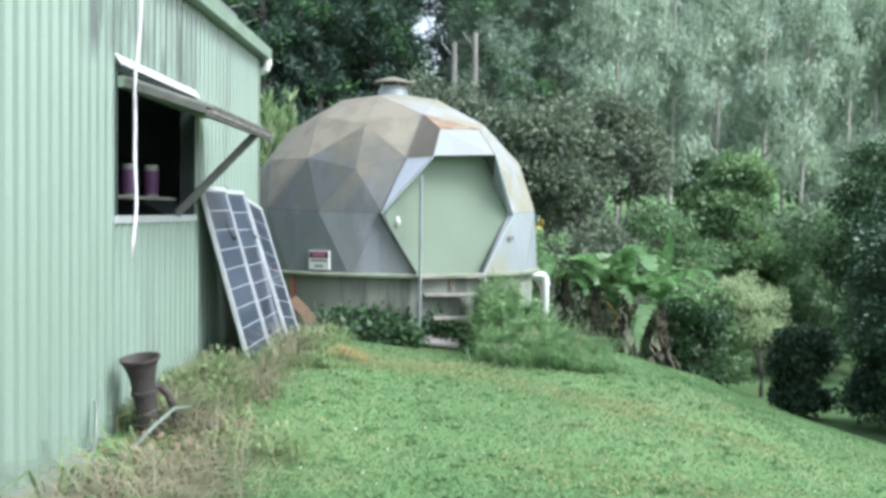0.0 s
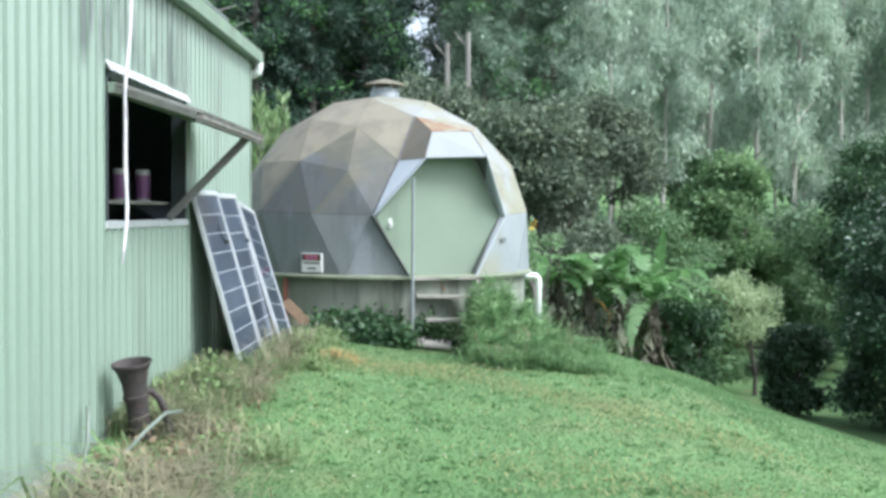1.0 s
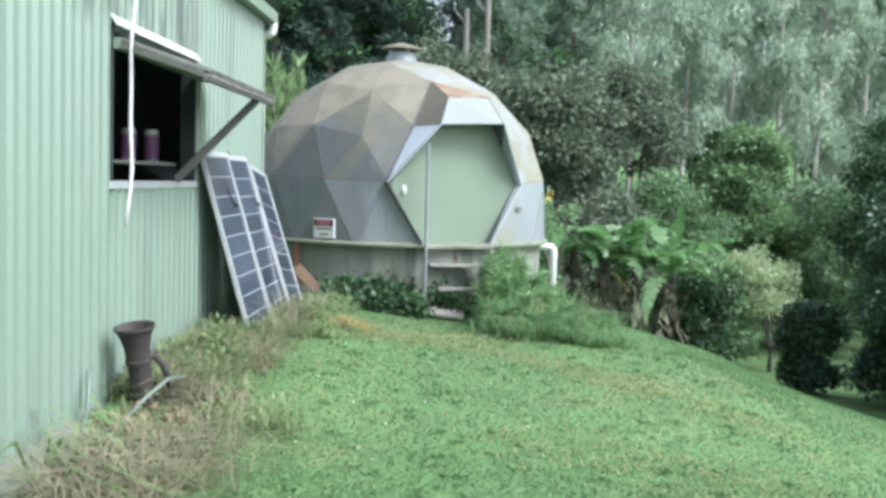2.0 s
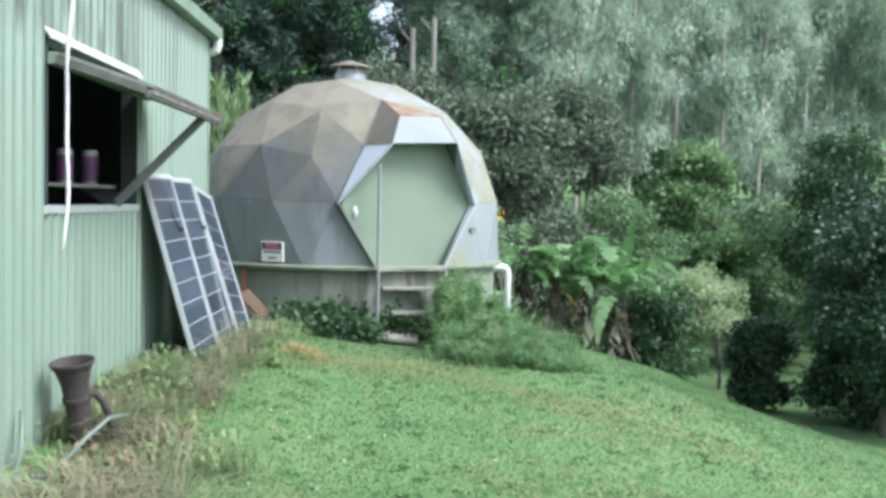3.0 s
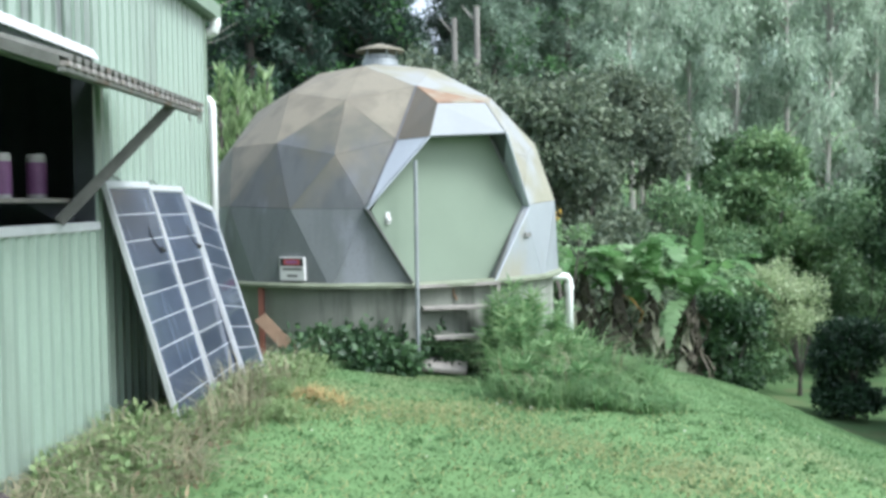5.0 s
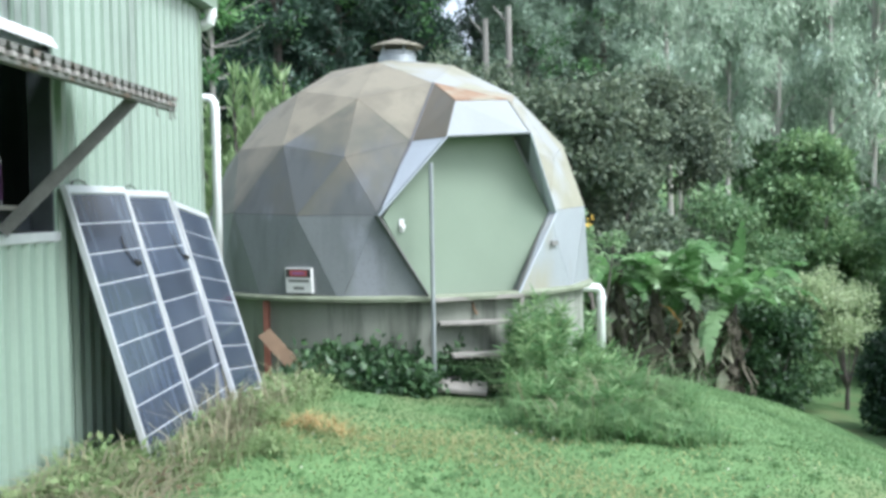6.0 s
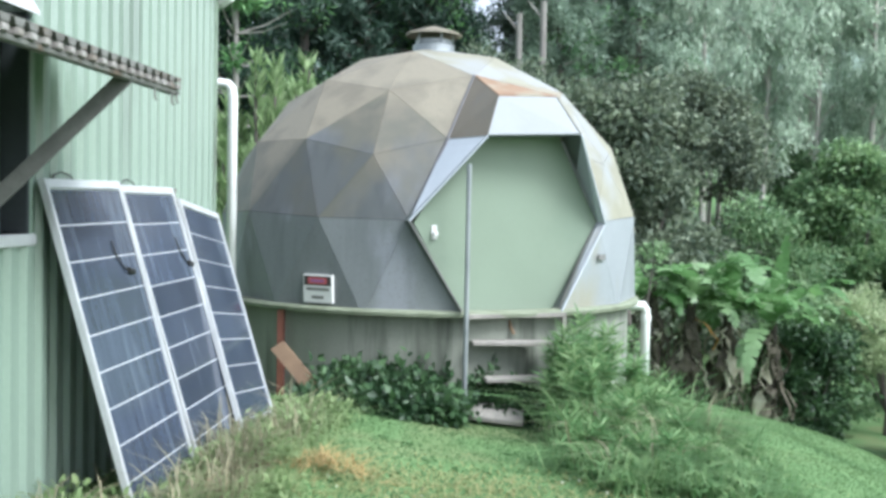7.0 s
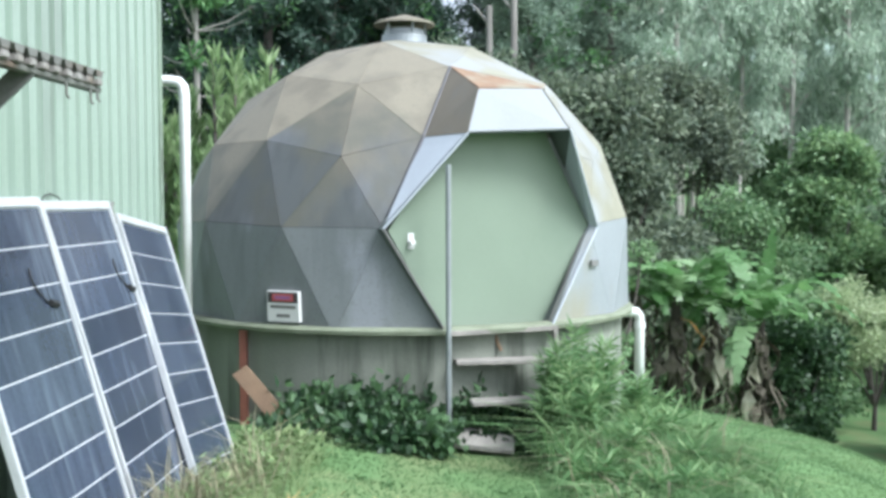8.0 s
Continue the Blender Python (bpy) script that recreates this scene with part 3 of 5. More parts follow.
while AY0 + k * 0.095 + 0.055 < AY1:
    o = AY0 + k * 0.095
    part("rib_filler", box((AO - 0.04, o + 0.002, AZ1 - 0.029), (AO + 0.002, o + 0.050, AZ1 - 0.003), 0.004), FILLER, awning, "pale worn filler block under the sheet edge")
    k += 1
part("side_batten", slab([(WX + 0.08, AY0, AZ0 - 0.05), (AO - 0.04, AY0, AZ1 - 0.03), (AO - 0.04, AY0, AZ1 + 0.018), (WX + 0.08, AY0, AZ0 - 0.005)], (0, 0.035, 0)), GALV_OLD, awning)
part("side_batten", slab([(WX + 0.08, AY1 - 0.035, AZ0 - 0.05), (AO - 0.04, AY1 - 0.035, AZ1 - 0.03), (AO - 0.04, AY1 - 0.035, AZ1 + 0.018), (WX + 0.08, AY1 - 0.035, AZ0 - 0.005)], (0, 0.035, 0)), GALV_OLD, awning)
part("hinge_batten", box((WX + 0.03, AY0, AZ0 - 0.055), (WX + 0.078, AY1, AZ0 + 0.02), 0.004), CLAD_TRIM, awning, "pale green hinge batten")
for y, h in ((11.38, 0.05), (11.60, 0.05), (11.665, 0.035)):
    part("hook", tube([(AO - 0.01, y, AZ1 - 0.045), (AO - 0.008, y, AZ1 - 0.045 - h), (AO - 0.002, y + 0.008, AZ1 - 0.055 - h)], 0.005, 6), GALV_OLD, awning)
SA, SB = Vector((WX + 0.05, 10.85, WZ0 + 0.01)), Vector((AO - 0.03, 11.12, AZ1 - 0.03))
d = (SB - SA).normalized()
u = d.cross(Vector((0.45, -0.9, 0.1))).normalized() * 0.032
part("strut", slab([SA - u, SA + u, SB + u, SB - u], d.cross(u).normalized() * 0.03), STRUT, awning, "dark weathered prop")

# inside the opening
shelf = part("shelf", box((WX - 0.62, WY0 + 0.05, 0.945), (WX - 0.14, 11.85, 0.97), 0.004), TIMBER)
tagged(shelf, "pale timber shelf inside the shed opening", "shelf")
for y in (WY0 + 0.12, 11.7):
    tagged(part("shelf_bracket", slab([(WX - 0.102, y, 0.72), (WX - 0.102, y, 0.943), (WX - 0.5, y, 0.943)], (0, 0.03, 0)), LINING), "dark bracket under the shelf", "bracket", "shelf brackets")
tin = thing("spray_tin", (WX - 0.38, 11.60, 0.97), "tall white tin with a purple label on the shelf", "tin", "tins on the shelf")
part("body", lathe([(0.0, 0.97), (0.060, 0.97), (0.063, 0.98), (0.063, 1.23), (0.055, 1.25), (0.0, 1.25)], (WX - 0.38, 11.60, 0), 20), TIN, tin)
part("label_band", lathe([(0.0635, 1.0), (0.0648, 1.0), (0.0648, 1.20), (0.0635, 1.20)], (WX - 0.38, 11.60, 0), 20), PURPLE, tin, "purple label")
tin2 = copy_thing(tin, pose(WX - 0.50, 11.36, 0.97))
jar = part("glass_jar", lathe([(0.0, 1.62), (0.04, 1.625), (0.045, 1.66), (0.02, 1.70), (0.012, 1.79), (0.0, 1.79)], (WX - 0.55, 11.0, 0), 14), GALV)
tagged(jar, "small pale lamp holder hanging inside the shed opening", "lamp holder")
part("flex", tube([(WX - 0.55, 11.0, 1.78), (WX - 0.55, 11.0, ZT - 0.03)], 0.006, 6), BLACK, jar)

# hanging cord
pts = [(-2.99, 9.575 - 0.0135 * k - 0.040 * math.sin(k * 0.42) - 0.012 * math.sin(k * 1.3), 2.48 - 0.121 * k) for k in range(-1, 17)]
cord = part("cord", tube([(p[0] + 0.015 * math.sin(i * 0.5), p[1], p[2]) for i, p in enumerate(pts)], [0.013] * 12 + [0.013, 0.012, 0.012, 0.011, 0.010, 0.008], 8), CORD, smooth=True)
tagged(cord, "frayed white cord hanging from the shed gutter", "cord")

# downpipe behind the corner
dp = part("downpipe", tube([(-4.60, Y1 - 0.05, 2.10), (-4.60, 16.10, 2.08), (-4.56, 16.18, 2.08), (-3.62, 16.20, 2.06), (-3.56, 16.20, 2.05), (-3.525, 16.20, 2.01), (-3.515, 16.20, 1.94), (-3.515, 16.20, gz(-3.5, 16.2) - 0.1)], 0.045, 14), PVC, smooth=True)
tagged(dp, "white plastic pipe with elbows from the shed down beside the tank", "downpipe")


# ---- solar panels ----
PW, PL, PT = 0.86, 1.68, 0.038


def solar_panel():
    """Built flat: x across, y up its length from the foot, z out of the glass."""
    p = thing("solar_panel", (0, 0, 0), "framed blue-black solar panel leaning against the shed wall", "solar panel", "solar panels against the shed")
    part("backing", box((0.02, 0.02, 0.012), (PW - 0.02, PL - 0.02, 0.026)), CELLBACK, p, "white backing sheet")
    for a, b in (((0, 0, 0), (0.024, PL, PT)), ((PW - 0.024, 0, 0), (PW, PL, PT)), ((0.0245, 0, 0), (PW - 0.0245, 0.024, PT)), ((0.0245, PL - 0.045, 0), (PW - 0.0245, PL, PT))):
        part("frame_rail", box(a, b, 0.003), ALU, p, "silver aluminium frame")
    rows = 9
    h = (PL - 0.075) / rows
    for k in range(rows):
        y0 = 0.027 + k * h
        bm = slab([(0.026, y0 + 0.004, 0.0262), (PW - 0.026, y0 + 0.004, 0.0262), (PW - 0.026, y0 + h - 0.003, 0.0262), (0.026, y0 + h - 0.003, 0.0262)], (0, 0, 0.002))
        part("cell", bm, CELL, p)
    bm = bmesh.new()
    add_box(bm, (PW / 2 - 0.06, PL - 0.22, -0.012), (PW / 2 + 0.06, PL - 0.12, 0.011), 0.004)
    part("junction_box", bm, BLACK, p, "black junction box")
    return p


def lean(foot, top, along, roll=0.0):
    """Pose of a panel whose foot edge starts at foot, whose long side points to top, and whose foot edge runs along."""
    fy = (Vector(top) - Vector(foot)).normalized()
    fx = Vector(along).normalized()
    fx = (fx - fy * fx.dot(fy)).normalized()
    fz = fx.cross(fy)
    m = Matrix((fx, fy, fz)).transposed().to_4x4()
    return Matrix.Translation(foot) @ m @ pose(0, 0, 0, 0, 0, roll)


panel = solar_panel()
LEANS = [lean((-2.655, 11.57, -0.545), (-3.113, 11.565, 1.06), (0.015, 0.84, 0)),
         lean((-2.625, 12.455, -0.55), (-3.11, 12.455, 1.055), (0.004, 0.84, -0.02)),
         lean((-2.56, 13.19, -0.59), (-3.095, 13.385, 1.0), (0.005, 0.84, -0.12))]
panel.matrix_basis = LEANS[0]
copy_thing(panel, LEANS[1])
copy_thing(panel, LEANS[2])
for m, x0, y0 in ((LEANS[0], 0.56, 1.36), (LEANS[1], 0.66, 1.36)):
    lead = part("panel_lead", tube([m @ Vector((x0 + dx, y0 + dy, 0.034)) for dx, dy in ((0.0, 0.0), (-0.005, -0.05), (0.02, -0.10), (0.07, -0.15), (0.13, -0.175))], 0.004, 6), BLACK)
    tagged(lead, "short black cable on the solar panel", "cable", "panel leads")
    part("plug", tube([m @ Vector((x0 + 0.10, y0 - 0.165, 0.038)), m @ Vector((x0 + 0.16, y0 - 0.18, 0.038))], 0.015, 8), BLACK, lead)
for m, x0 in ((LEANS[0], 0.16), (LEANS[1], 0.10)):
    wire = part("wire_loop", tube([m @ Vector(p) for p in ((x0, PL - 0.02, -0.004), (x0 + 0.02, PL + 0.03, 0.0), (x0 + 0.10, PL + 0.045, 0.005), (x0 + 0.20, PL + 0.03, 0.0), (x0 + 0.25, PL - 0.02, -0.004))], 0.004, 6), BLACK)
    tagged(wire, "thin dark wire looped over the panel top", "wire", "wires on the panel tops")
bracket = part("top_bracket", tube([LEANS[2] @ Vector(p) for p in ((-0.015, PL - 0.06, 0.01), (-0.012, PL + 0.03, 0.012), (0.02, PL + 0.065, 0.02))], 0.013, 6), GALV_OLD)
tagged(bracket, "bent metal hook at the top of the solar panels", "hook")

# concrete strip along the foot of the wall
strip = part("footing", box((WX - 0.04, -4.0, -1.1), (WX + 0.34, 8.75, -0.606), 0.012), CONCRETE)
tagged(strip, "grey concrete footing strip along the shed wall", "footing", kind="structure")

# ---- iron pot and hose ----
POT = (-2.88, 9.43)
pz = gz(*POT) - 0.02
pot = thing("iron_chimney_pot", (*POT, pz), "rusty cast iron flared pot standing against the shed wall", "pot")
tilt = Matrix.Translation((*POT, pz)) @ pose(0, 0, 0, 8, -5, 0) @ Matrix.Diagonal((0.83, 0.83, 0.97, 1))
bm = lathe([(0.105, 0.0), (0.105, 0.02), (0.092, 0.05), (0.085, 0.20), (0.088, 0.30), (0.102, 0.305), (0.104, 0.33), (0.092, 0.335), (0.10, 0.42), (0.125, 0.50), (0.150, 0.54), (0.158, 0.545), (0.158, 0.56), (0.146, 0.56), (0.12, 0.52), (0.085, 0.42), (0.07, 0.30), (0.07, 0.06), (0.0, 0.06)], (0, 0, 0), 28)
bmesh.ops.transform(bm, matrix=tilt, verts=bm.verts)
part("body", bm, IRON, pot, smooth=False)
arm = [tilt @ Vector(p) for p in ((0.07, 0.0, 0.34), (0.12, 0.03, 0.34), (0.165, 0.05, 0.28), (0.20, 0.06, 0.17), (0.22, 0.06, 0.0))]
part("side_branch", tube(arm, [0.026, 0.025, 0.023, 0.025, 0.030], 10), IRON, pot, "curved rusty side branch")
for nm, path, r in (("arched", [(-2.60, 9.36, 0.20), (-2.66, 9.20, 0.22), (-2.74, 9.02, 0.14), (-2.80, 8.80, 0.05), (-2.84, 8.50, 0.035), (-2.78, 8.15, 0.03), (-2.62, 7.85, 0.025)], 0.013),
                    ("upright", [(-3.07, 8.95, 0.30), (-3.05, 8.90, 0.20), (-3.02, 8.80, 0.10), (-2.98, 8.62, 0.04), (-2.93, 8.40, 0.03), (-2.90, 8.1, 0.025)], 0.014)):
    hose = part("garden_hose", tube([(x, y, gz(x, y) + h) for x, y, h in path], r, 8), HOSE, smooth=True)
    tagged(hose, "pale green hose arching over dry weeds" if nm == "arched" else "pale green hose end propped on the shed wall", "hose", "hoses by the pot")
stone = bmesh.new()
bmesh.ops.create_icosphere(stone, subdivisions=2, radius=0.11)
for v in stone.verts:
    v.co *= 1 + 0.25 * noise.noise(v.co * 9)
    v.co = Vector((-2.93, 8.35, gz(-2.93, 8.35) + 0.02)) + Vector((v.co.x, v.co.y, v.co.z * 0.7))
tagged(part("stone", stone, CONCRETE), "grey stone lying by the shed footing", "stone")


# ---- tank and dome ----
C = Vector((-1.80, 17.60, 0.445))
R = 2.155
DOOR_AZ = 25.7


def polar(az_deg, r, z):
    a = radians(az_deg)
    return Vector((C.x + r * math.sin(a), C.y - r * math.cos(a), z))


tank = thing("concrete_tank", (C.x, C.y, -0.9), "stained round concrete tank carrying the dome", "tank")
part("tank_wall", lathe([(2.06, -1.9), (2.06, 0.03), (1.90, 0.03), (1.90, -1.9)], (C.x, C.y, 0), 72), CONCRETE, tank)
part("tank_lid", lathe([(0.0, 0.032), (2.09, 0.032), (2.09, 0.055), (0.0, 0.055)], (C.x, C.y, 0), 72), CONCRETE, tank)

dome = thing("geodesic_dome", (C.x, C.y, 0.06), "weathered grey and brown geodesic dome hut with a hexagonal door", "dome")
ico = [Vector((0, 0, 1))]
for t, o in ((63.4349, 0), (116.5651, 36)):
    for k in range(5):
        a = radians(72 * k + o + DOOR_AZ - 36)
        ico.append(Vector((math.sin(radians(t)) * math.sin(a), -math.sin(radians(t)) * math.cos(a), math.cos(radians(t)))))
ico.append(Vector((0, 0, -1)))
tris = []
for i in range(12):
    for j in range(i + 1, 12):
        for k in range(j + 1, 12):
            if all((ico[p] - ico[q]).length < 1.1 for p, q in ((i, j), (j, k), (i, k))):
                g = lambda a, b: (ico[i] * a + ico[j] * b + ico[k] * (3 - a - b)).normalized()
                for a in range(3):
                    for b in range(3 - a):
                        tris.append((g(a, b), g(a + 1, b), g(a, b + 1)))
                        if a + b < 2:
                            tris.append((g(a + 1, b), g(a + 1, b + 1), g(a, b + 1)))


def on_dome(az_deg, zfrac):
    a, s = radians(az_deg), math.sqrt(1 - zfrac * zfrac)
    return Vector((s * math.sin(a), -s * math.cos(a), zfrac))


def shell_point(v):
    """A corner of the shell as it was built: the girdle sits a little high, and the corners beside the hood are pulled aside."""
    off = (math.degrees(math.atan2(v.x, -v.y)) - DOOR_AZ + 180) % 360 - 180
    p = C + v * R
    if 0.15 < v.z < 0.2:
        p.z += 0.10 if 40 < off < 80 else 0.05
        if -30 < off < -20:
            p = C + on_dome(DOOR_AZ - 25.6, 0.192) * R
    elif v.z > 0.78 and abs(off) < 5:
        p = Vector((-1.315, 16.27, 2.165))
    elif 0.5 < v.z < 0.53 and -20 < off < 0:
        p = C + on_dome(DOOR_AZ - 16.6, 0.518) * R
    elif 0.7 < v.z < 0.75 and 30 < off < 40:
        p.z += 0.08
    elif 0.5 < v.z < 0.53 and 50 < off < 70:
        p.z += 0.035
    elif v.z < -0.15 and -20 < off < 0:
        p = C + on_dome(DOOR_AZ - 13.4, -0.165) * R
    return p


hub = on_dome(DOOR_AZ, 0.1876)
crown_v = on_dome(DOOR_AZ, 0.795)
shell = bmesh.new()
for tri in tris:
    mid = (tri[0] + tri[1] + tri[2]) / 3
    if mid.z < -0.17:
        continue
    if any((v - hub).length < 0.02 for v in tri):
        continue
    if any((v - crown_v).length < 0.02 for v in tri) and mid.z < 0.66 and (mid - hub).length < 0.5:
        continue
    w = [shell_point(v) for v in tri]
    c = (w[0] + w[1] + w[2]) / 3
    nrm = (w[1] - w[0]).cross(w[2] - w[0]).normalized()
    if nrm.dot(mid) < 0:
        nrm = -nrm
    q = [p + (c - p).normalized() * 0.0025 for p in w]
    off = (math.degrees(math.atan2(mid.x, -mid.y)) - DOOR_AZ + 180) % 360 - 180
    # sunward panels take the lightened colours
    if mid.z > 0.80 and -20 < off < 110:
        mat = SUNLIT_LICHEN
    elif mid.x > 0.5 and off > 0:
        mat = SUNLIT_LICHEN if mid.z >= 0.18 else SUNLIT_ZINC
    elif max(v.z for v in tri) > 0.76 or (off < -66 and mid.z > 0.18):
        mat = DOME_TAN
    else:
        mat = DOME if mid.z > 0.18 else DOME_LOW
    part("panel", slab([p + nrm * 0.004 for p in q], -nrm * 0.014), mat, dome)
    add_slab(shell, [p - nrm * 0.012 for p in w], -nrm * 0.02)
part("shell", shell, JOINT, dome, "dark lapped joints between the panels")
part("flange", lathe([(2.04, 0.058), (2.165, 0.050), (2.17, 0.080), (2.145, 0.10), (2.06, 0.105)], (C.x, C.y, 0), 60), FLANGE, dome, "mossy rim round the foot of the dome")

A = Vector((math.sin(radians(DOOR_AZ)), -math.cos(radians(DOOR_AZ)), 0))
B = Vector((math.cos(radians(DOOR_AZ)), math.sin(radians(DOOR_AZ)), 0))


def dp_(b, a, z):
    """A point by the door: across, outwards, height."""
    return Vector((C.x, C.y, 0)) + B * b + A * a + Vector((0, 0, z))


V0, L3, R3 = shell_point(crown_v), C + on_dome(DOOR_AZ - 16.6, 0.518) * R, dp_(0.56, 1.785, 1.57)
H4L, H4R = C + on_dome(DOOR_AZ - 25.6, 0.192) * R, shell_point(on_dome(DOOR_AZ + 24.2, 0.172))
H5L, H5R = C + on_dome(DOOR_AZ - 13.4, -0.165) * R, C + on_dome(DOOR_AZ + 11.8, -0.172) * R
TL, TR = Vector((-1.075, 15.70, 1.925)), Vector((-0.58, 15.91, 1.945))
BL, BR = Vector((-1.155, 15.50, 1.575)), Vector((-0.37, 15.80, 1.615))
HL, HR = Vector((-1.79, 15.40, 0.855)), dp_(0.92, 1.98, 0.85)
FL, FR = Vector((-1.345, 15.50, 0.10)), dp_(0.44, 2.10, 0.09)
hood = part("door_hood", slab([TL, TR, BR, BL], -A * 0.02), HOOD, dome, "pale blue-grey lintel of the door hood")
part("hood_roof", slab([V0, TL, TR], Vector((0, 0, 0.012))), RUSTY, dome, "rust-streaked hood roof")
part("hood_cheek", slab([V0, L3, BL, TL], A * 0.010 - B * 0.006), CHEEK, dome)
part("seam_strip", tube([V0 + A * 0.01, L3 + A * 0.012, H4L + A * 0.012], 0.016, 6), SEAM, dome, "dark seam strip beside the hood")
part("hood_cheek", slab([V0, TR, BR, R3], A * 0.010 + B * 0.006), SUNLIT_LICHEN, dome)
part("hood_wing", slab([L3, H4L, HL, BL], A * 0.014), WING, dome, "pale blue-grey side wing of the hood")
part("hood_wing", slab([R3, BR, HR, H4R], A * 0.014), WING, dome, "pale blue-grey side wing of the hood")
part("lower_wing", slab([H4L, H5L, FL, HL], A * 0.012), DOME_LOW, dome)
part("lower_wing", slab([H4R, HR, FR, H5R], A * 0.012), SUNLIT_ZINC, dome)
DA = 1.93
door = part("door", slab([dp_(-0.32, DA, 1.66), dp_(0.44, DA, 1.66), dp_(0.88, DA, 0.84), dp_(0.44, DA, 0.085), dp_(-0.44, DA, 0.085), dp_(-0.88, DA, 0.84)], -A * 0.04), DOOR, dome, "plain sage green hexagonal door")
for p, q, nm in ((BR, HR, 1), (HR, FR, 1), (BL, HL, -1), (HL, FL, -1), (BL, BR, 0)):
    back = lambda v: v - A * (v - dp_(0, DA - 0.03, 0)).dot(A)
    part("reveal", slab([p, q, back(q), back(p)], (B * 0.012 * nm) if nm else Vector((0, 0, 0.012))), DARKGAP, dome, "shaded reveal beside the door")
for p, q in ((BR, HR), (HR, FR), (BL, HL), (HL, FL)):
    part("edge_strip", tube([p + A * 0.012, q + A * 0.012], 0.010, 6), JOINT if q is FL or p is HL else WING, dome)
hx = dp_(-0.70, DA + 0.003, 0.70)
hp = part("lock_plate", slab([hx - B * 0.024, hx + B * 0.024, hx + B * 0.024 + Vector((0, 0, 0.12)), hx - B * 0.024 + Vector((0, 0, 0.12))], A * 0.008), WHITE, door, "white lock plate")
part("knob", tube([hx + Vector((0, 0, 0.05)), hx + Vector((0, 0, 0.05)) + A * 0.035, hx + Vector((0, 0, 0.05)) + A * 0.055], [0.012, 0.026, 0.022], 12), WHITE, door, "white door knob")
part("sill_board", slab([dp_(-0.46, DA - 0.02, 0.045), dp_(0.46, DA - 0.02, 0.045), dp_(0.46, 2.16, 0.045), dp_(-0.46, 2.16, 0.045)], (0, 0, 0.035)), TIMBER, dome, "grey timber door sill")
pl = polar(52.1, R * 0.985, 0.548)
pn, pt = (polar(52.1, 3, 0) - polar(52.1, 2, 0)), Vector((math.cos(radians(52.1)), math.sin(radians(52.1)), 0))
part("vent_plate", slab([pl - pt * 0.055 - Vector((0, 0, 0.025)), pl + pt * 0.055 - Vector((0, 0, 0.025)), pl + pt * 0.055 + Vector((0, 0, 0.025)), pl - pt * 0.055 + Vector((0, 0, 0.025))], pn * 0.012), JOINT, dome, "small dark plate")

# ventilator on top
vent = thing("roof_ventilator", (C.x, C.y, 2.58), "lichen-covered round roof ventilator with a pale metal neck", "ventilator")
part("neck", lathe([(0.0, 2.54), (0.22, 2.54), (0.215, 2.635), (0.19, 2.65), (0.185, 2.69), (0.0, 2.69)], (C.x, C.y, 0), 28), GALV, vent, "pale metal neck")
part("cap", lathe([(0.0, 2.835), (0.04, 2.832), (0.26, 2.765), (0.295, 2.742), (0.295, 2.732), (0.25, 2.748), (0.0, 2.765)], (C.x, C.y, 0), 20), LICHEN_TOP, vent, "lichen-covered cap")
for k in range(5):
    a = radians(72 * k + 10)
    part("stay", box((C.x + 0.2 * math.cos(a) - 0.012, C.y + 0.2 * math.sin(a) - 0.012, 2.61), (C.x + 0.2 * math.cos(a) + 0.012, C.y + 0.2 * math.sin(a) + 0.012, 2.745), 0.003), GALV, vent)

# warning sign: the lettering is too small to read
sign = thing("warning_sign", polar(-21.9, 2.15, 0.24), "white warning sign with a black and red heading", "sign")
sc, sa = polar(-21.9, 2.08, 0.25), -21.9
SU, SN = Vector((math.cos(radians(sa)), math.sin(radians(sa)), 0)), Vector((math.sin(radians(sa)), -math.cos(radians(sa)), -0.05)).normalized()
SZ = SU.cross(SN).normalized()
SZ = SZ if SZ.z > 0 else -SZ


def on_sign(x0, x1, z0, z1, off):
    return [sc + SN * (0.045 + off) + SU * x + SZ * z for x, z in ((x0, z0), (x1, z0), (x1, z1), (x0, z1))]


part("plate", slab(on_sign(-0.145, 0.145, -0.12, 0.12, 0), -SN * 0.05), WHITE, sign)
part("heading", slab(on_sign(-0.135, 0.135, 0.03, 0.11, 0.0), SN * 0.002), SIGNBLACK, sign)
part("heading_badge", slab(on_sign(-0.095, 0.095, 0.042, 0.098, 0.002), SN * 0.002), SIGNRED, sign)
part("heading_bar", slab(on_sign(-0.07, 0.07, 0.058, 0.082, 0.004), SN * 0.001), PURPLE, sign)
part("text_bar", slab(on_sign(-0.115, 0.115, -0.015, 0.01, 0.0), SN * 0.002), JOINT, sign)
part("text_bar", slab(on_sign(-0.06, 0.06, -0.085, -0.06, 0.0), SN * 0.002), JOINT, sign)

# steps, post
steps = thing("timber_steps", (-0.9, 15.6, -0.9), "weathered open timber steps overgrown with grass", "steps")
post = part("post", tube([(-1.297, 15.42, gz(-1.297, 15.42) - 0.1), (-1.299, 15.42, 1.335)], 0.021, 10), GALV, steps, "slim grey steel post")


def tread(p, q, depth, thick, tiltz=0.0):
    p, q = Vector(p), Vector(q)
    along = (q - p).normalized()
    out = Vector((along.y, -along.x, tiltz)).normalized() * depth
    bm = slab([p, q, q + out, p + out], (0, 0, -thick))
    bmesh.ops.bevel(bm, geom=list(bm.edges), offset=0.005, segments=1, affect="EDGES")
    return bm


